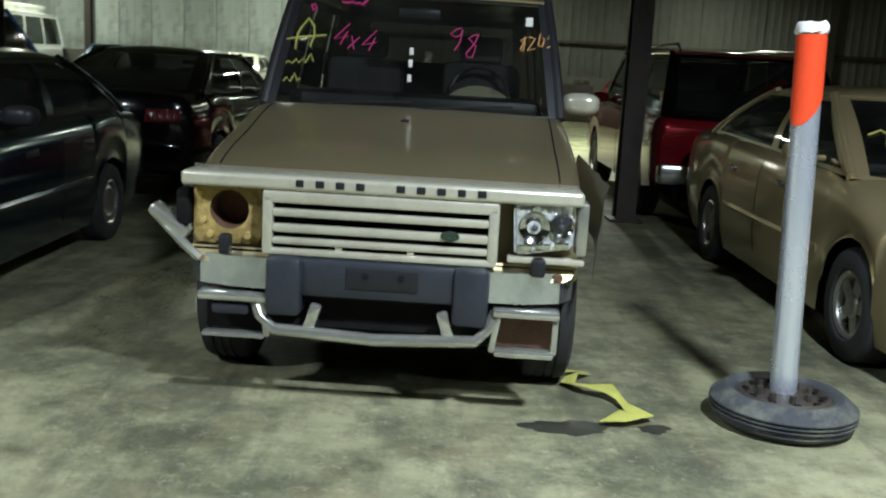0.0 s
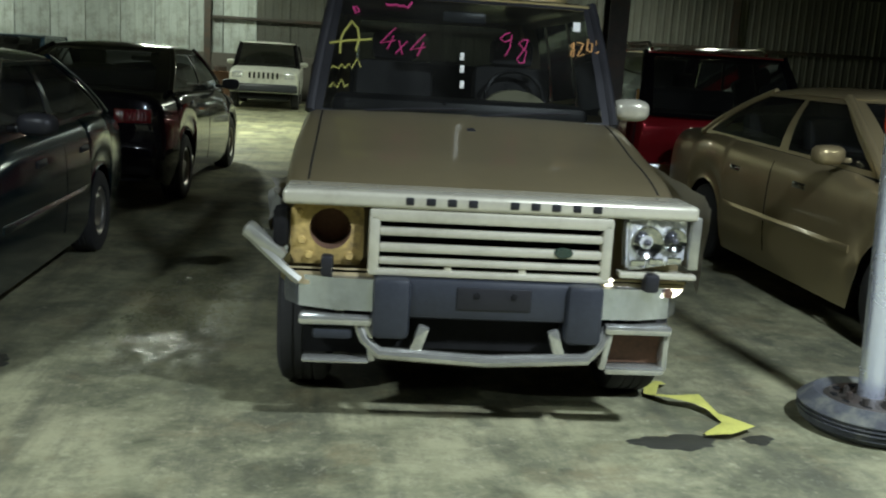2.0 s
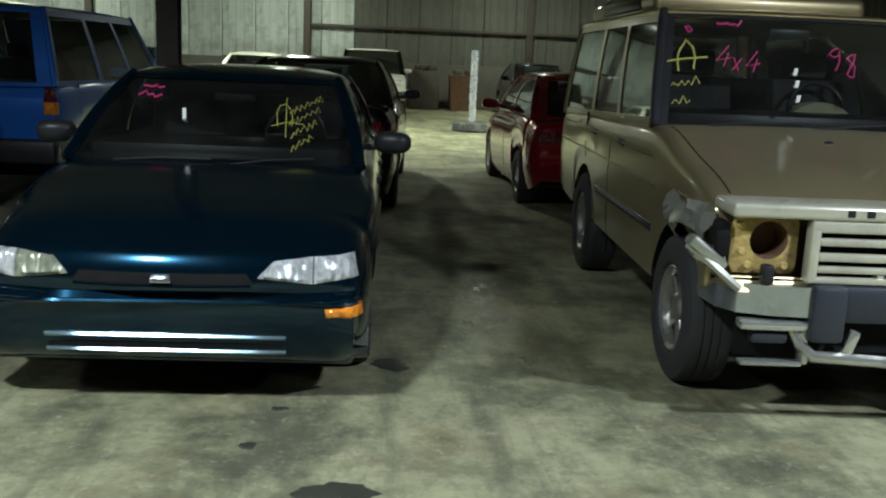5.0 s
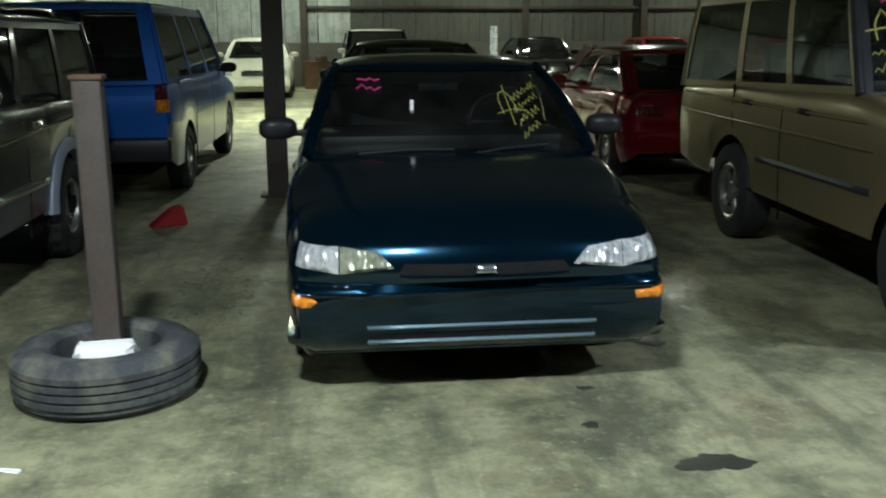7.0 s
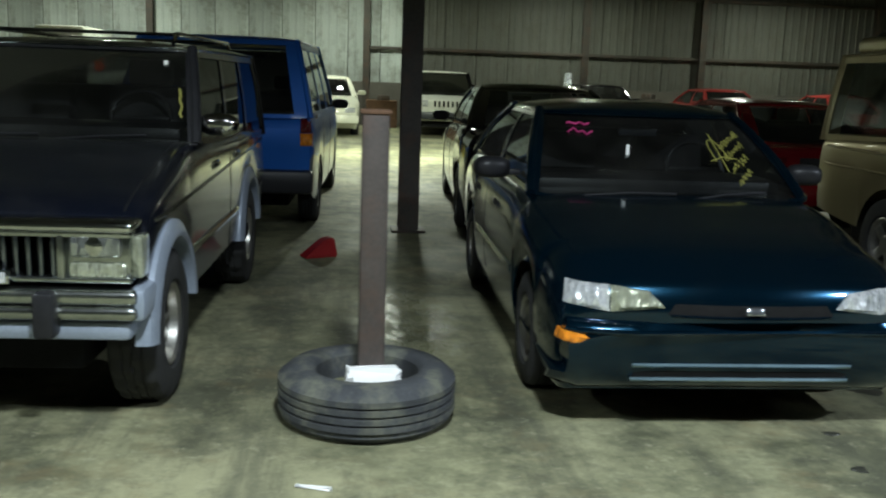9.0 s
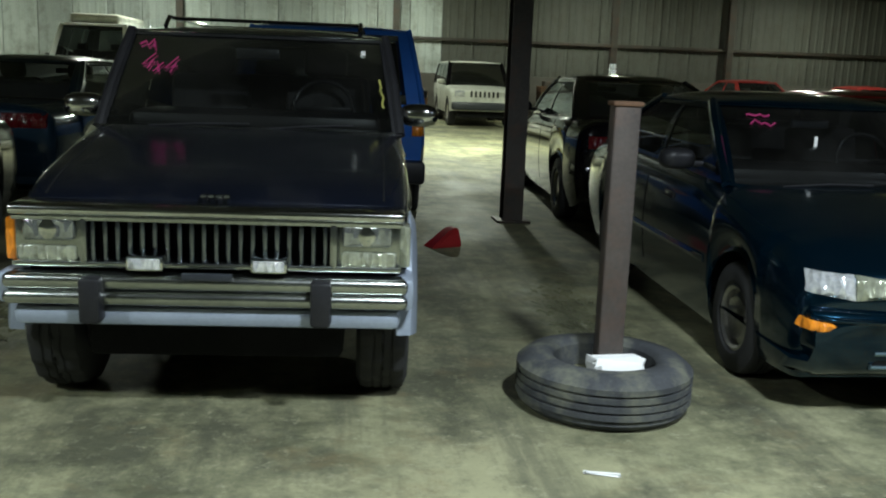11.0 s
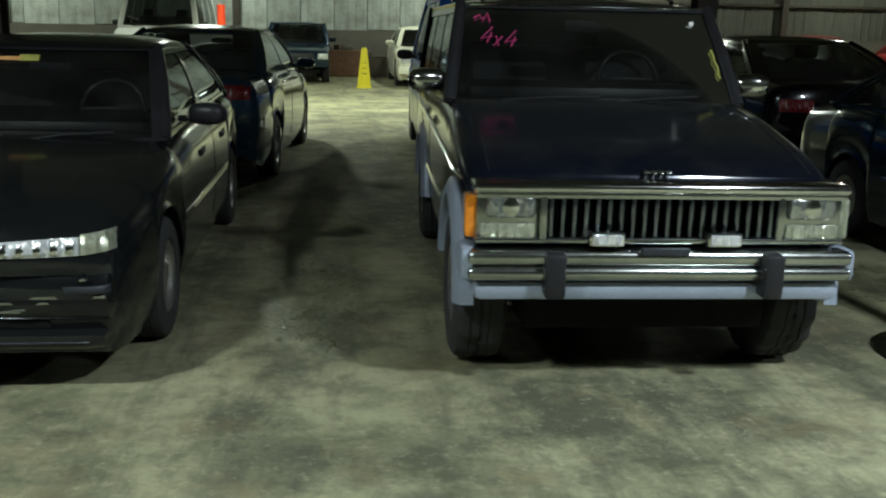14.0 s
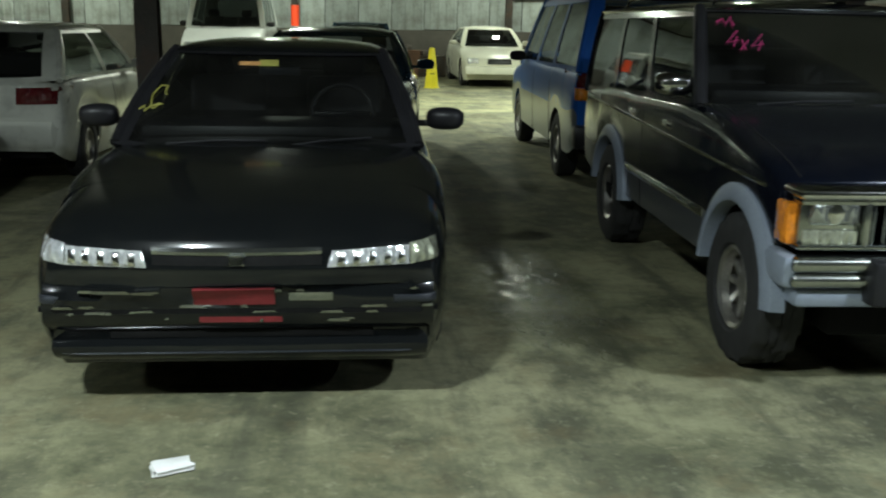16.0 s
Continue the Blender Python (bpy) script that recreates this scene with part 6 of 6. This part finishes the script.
# yellow strap, crumpled along the floor beside the off-road car
strap = thing("webbing_strap", 0.72, 4.05, 0, "crumpled yellow webbing strap lying on the floor", "strap")
bm = bmesh.new()
way = [(-0.06, 0.42, 0.012), (0.06, 0.38, 0.02), (-0.02, 0.30, 0.03), (-0.05, 0.22, 0.015), (0.02, 0.12, 0.045), (0.12, 0.08, 0.05), (0.17, 0.0, 0.02), (0.20, -0.10, 0.015), (0.24, -0.20, 0.03), (0.12, -0.27, 0.05), (0.03, -0.25, 0.012)]
rows = []
for i, p in enumerate(way):
    a, b = Vector(way[max(i - 1, 0)]), Vector(way[min(i + 1, len(way) - 1)])
    s = (b - a).cross(Vector((0, 0, 1))).normalized() * 0.035
    up = Vector((0, 0, 0.014 * math.sin(i * 2.3)))
    rows.append([bm.verts.new(Vector(p) - s - up), bm.verts.new(Vector(p) + Vector((0, 0, 0.006))), bm.verts.new(Vector(p) + s + up)])
for a, b in zip(rows, rows[1:]):
    for k in range(2):
        bm.faces.new((a[k], a[k + 1], b[k + 1], b[k]))
bmesh.ops.solidify(bm, geom=bm.faces[:], thickness=0.003)
part("strap", bm, M_STRAP, strap)


def blot(name, x, y, rx, ry, seed, mat, label, cat, z=0.004, h=0.0):
    """An uneven flat patch on the floor."""
    r = random.Random(seed)
    bm = bmesh.new()
    n = 40
    ph = [r.uniform(0, 6.3) for _ in range(4)]
    edge = [1 + 0.16 * math.sin(2 * t + ph[0]) + 0.12 * math.sin(3 * t + ph[1]) + 0.08 * math.sin(7 * t + ph[2]) + 0.05 * math.sin(13 * t + ph[3]) for t in (2 * math.pi * k / n for k in range(n))]
    o = [bm.verts.new((x + rx * e * math.cos(2 * math.pi * k / n), y + ry * e * math.sin(2 * math.pi * k / n), 0.0005)) for k, e in enumerate(edge)]
    i = [bm.verts.new((x + 0.85 * rx * e * math.cos(2 * math.pi * k / n), y + 0.85 * ry * e * math.sin(2 * math.pi * k / n), z)) for k, e in enumerate(edge)]
    for k in range(n):
        bm.faces.new((o[k], o[(k + 1) % n], i[(k + 1) % n], i[k]))
    bm.faces.new(i)
    return tagged(part(name, bm, mat), label, cat)


blot("oil_stain", 0.60, 3.74, 0.17, 0.09, 1, M_TAR, "black oil stain on the concrete floor", "stain")
blot("oil_stain", 0.98, 3.77, 0.07, 0.05, 2, M_TAR, "black oil stain on the concrete floor", "stain")
blot("oil_stain", -2.66, 3.22, 0.13, 0.08, 3, M_TAR, "black oil stain on the concrete floor", "stain")
blot("oil_stain", -2.93, 4.02, 0.035, 0.03, 4, M_TAR, "small black oil spot on the floor", "stain")
blot("oil_stain", -2.43, 4.65, 0.10, 0.09, 5, M_TAR, "black oil stain beside the teal saloon", "stain")
blot("oil_stain", -3.02, 3.62, 0.04, 0.03, 6, M_TAR, "small black oil spot on the floor", "stain")


def scrap(name, x, y, w, d, h, seed, mat, label):
    r = random.Random(seed)
    bm = box((x, y, h / 2), (w, d, h), min(w, d, h) * 0.3, Matrix.Rotation(r.uniform(0, 3), 4, "Z"), 2)
    for v in bm.verts:
        v.co += Vector((r.uniform(-1, 1), r.uniform(-1, 1), r.uniform(0, 1))) * 0.008
    return tagged(part(name, bm, mat), label, "litter")


scrap("crumpled_paper", -10.02, 3.62, 0.14, 0.08, 0.03, 1, M_PAPER, "crumpled white paper on the floor")
scrap("paper_scrap", -5.27, 3.50, 0.13, 0.014, 0.008, 2, M_PAPER, "white paper strip on the floor")
scrap("paper_scrap", -3.1, 2.75, 0.10, 0.03, 0.012, 3, M_PAPER, "white paper strip on the floor")
scrap("gravel_chip", -5.02, 3.15, 0.02, 0.02, 0.01, 4, M_DARK, "dark chip on the floor")

# dark bins and engines stacked along the back wall
for x, w, h, seed in ((-7.9, 1.3, 0.75, 1), (-6.9, 0.8, 0.6, 2), (-4.0, 0.9, 0.8, 3), (-0.9, 0.9, 1.15, 4), (0.3, 0.8, 1.05, 5), (4.1, 0.9, 1.1, 6), (-10.6, 0.7, 0.9, 7)):
    crate = thing("metal_bin", x, 28.9, 0, "dark steel scrap bin by the back wall", "bin", "scrap bins")
    r = random.Random(seed)
    bm = box((0, 0, h / 2), (w, 0.8, h), 0.02)
    for v in bm.verts:
        v.co += Vector((r.uniform(-1, 1), r.uniform(-1, 1), 0)) * 0.015
    part("bin", bm, M_RUST if seed % 2 else M_STEEL, crate)
    for k in range(3):
        part("scrap_piece", box((r.uniform(-0.3, 0.3) * w, r.uniform(-0.2, 0.2), h + 0.06), (0.3 * w, 0.25, 0.2), 0.05, Matrix.Rotation(r.uniform(0, 1), 4, "Z")), M_STEEL, crate)
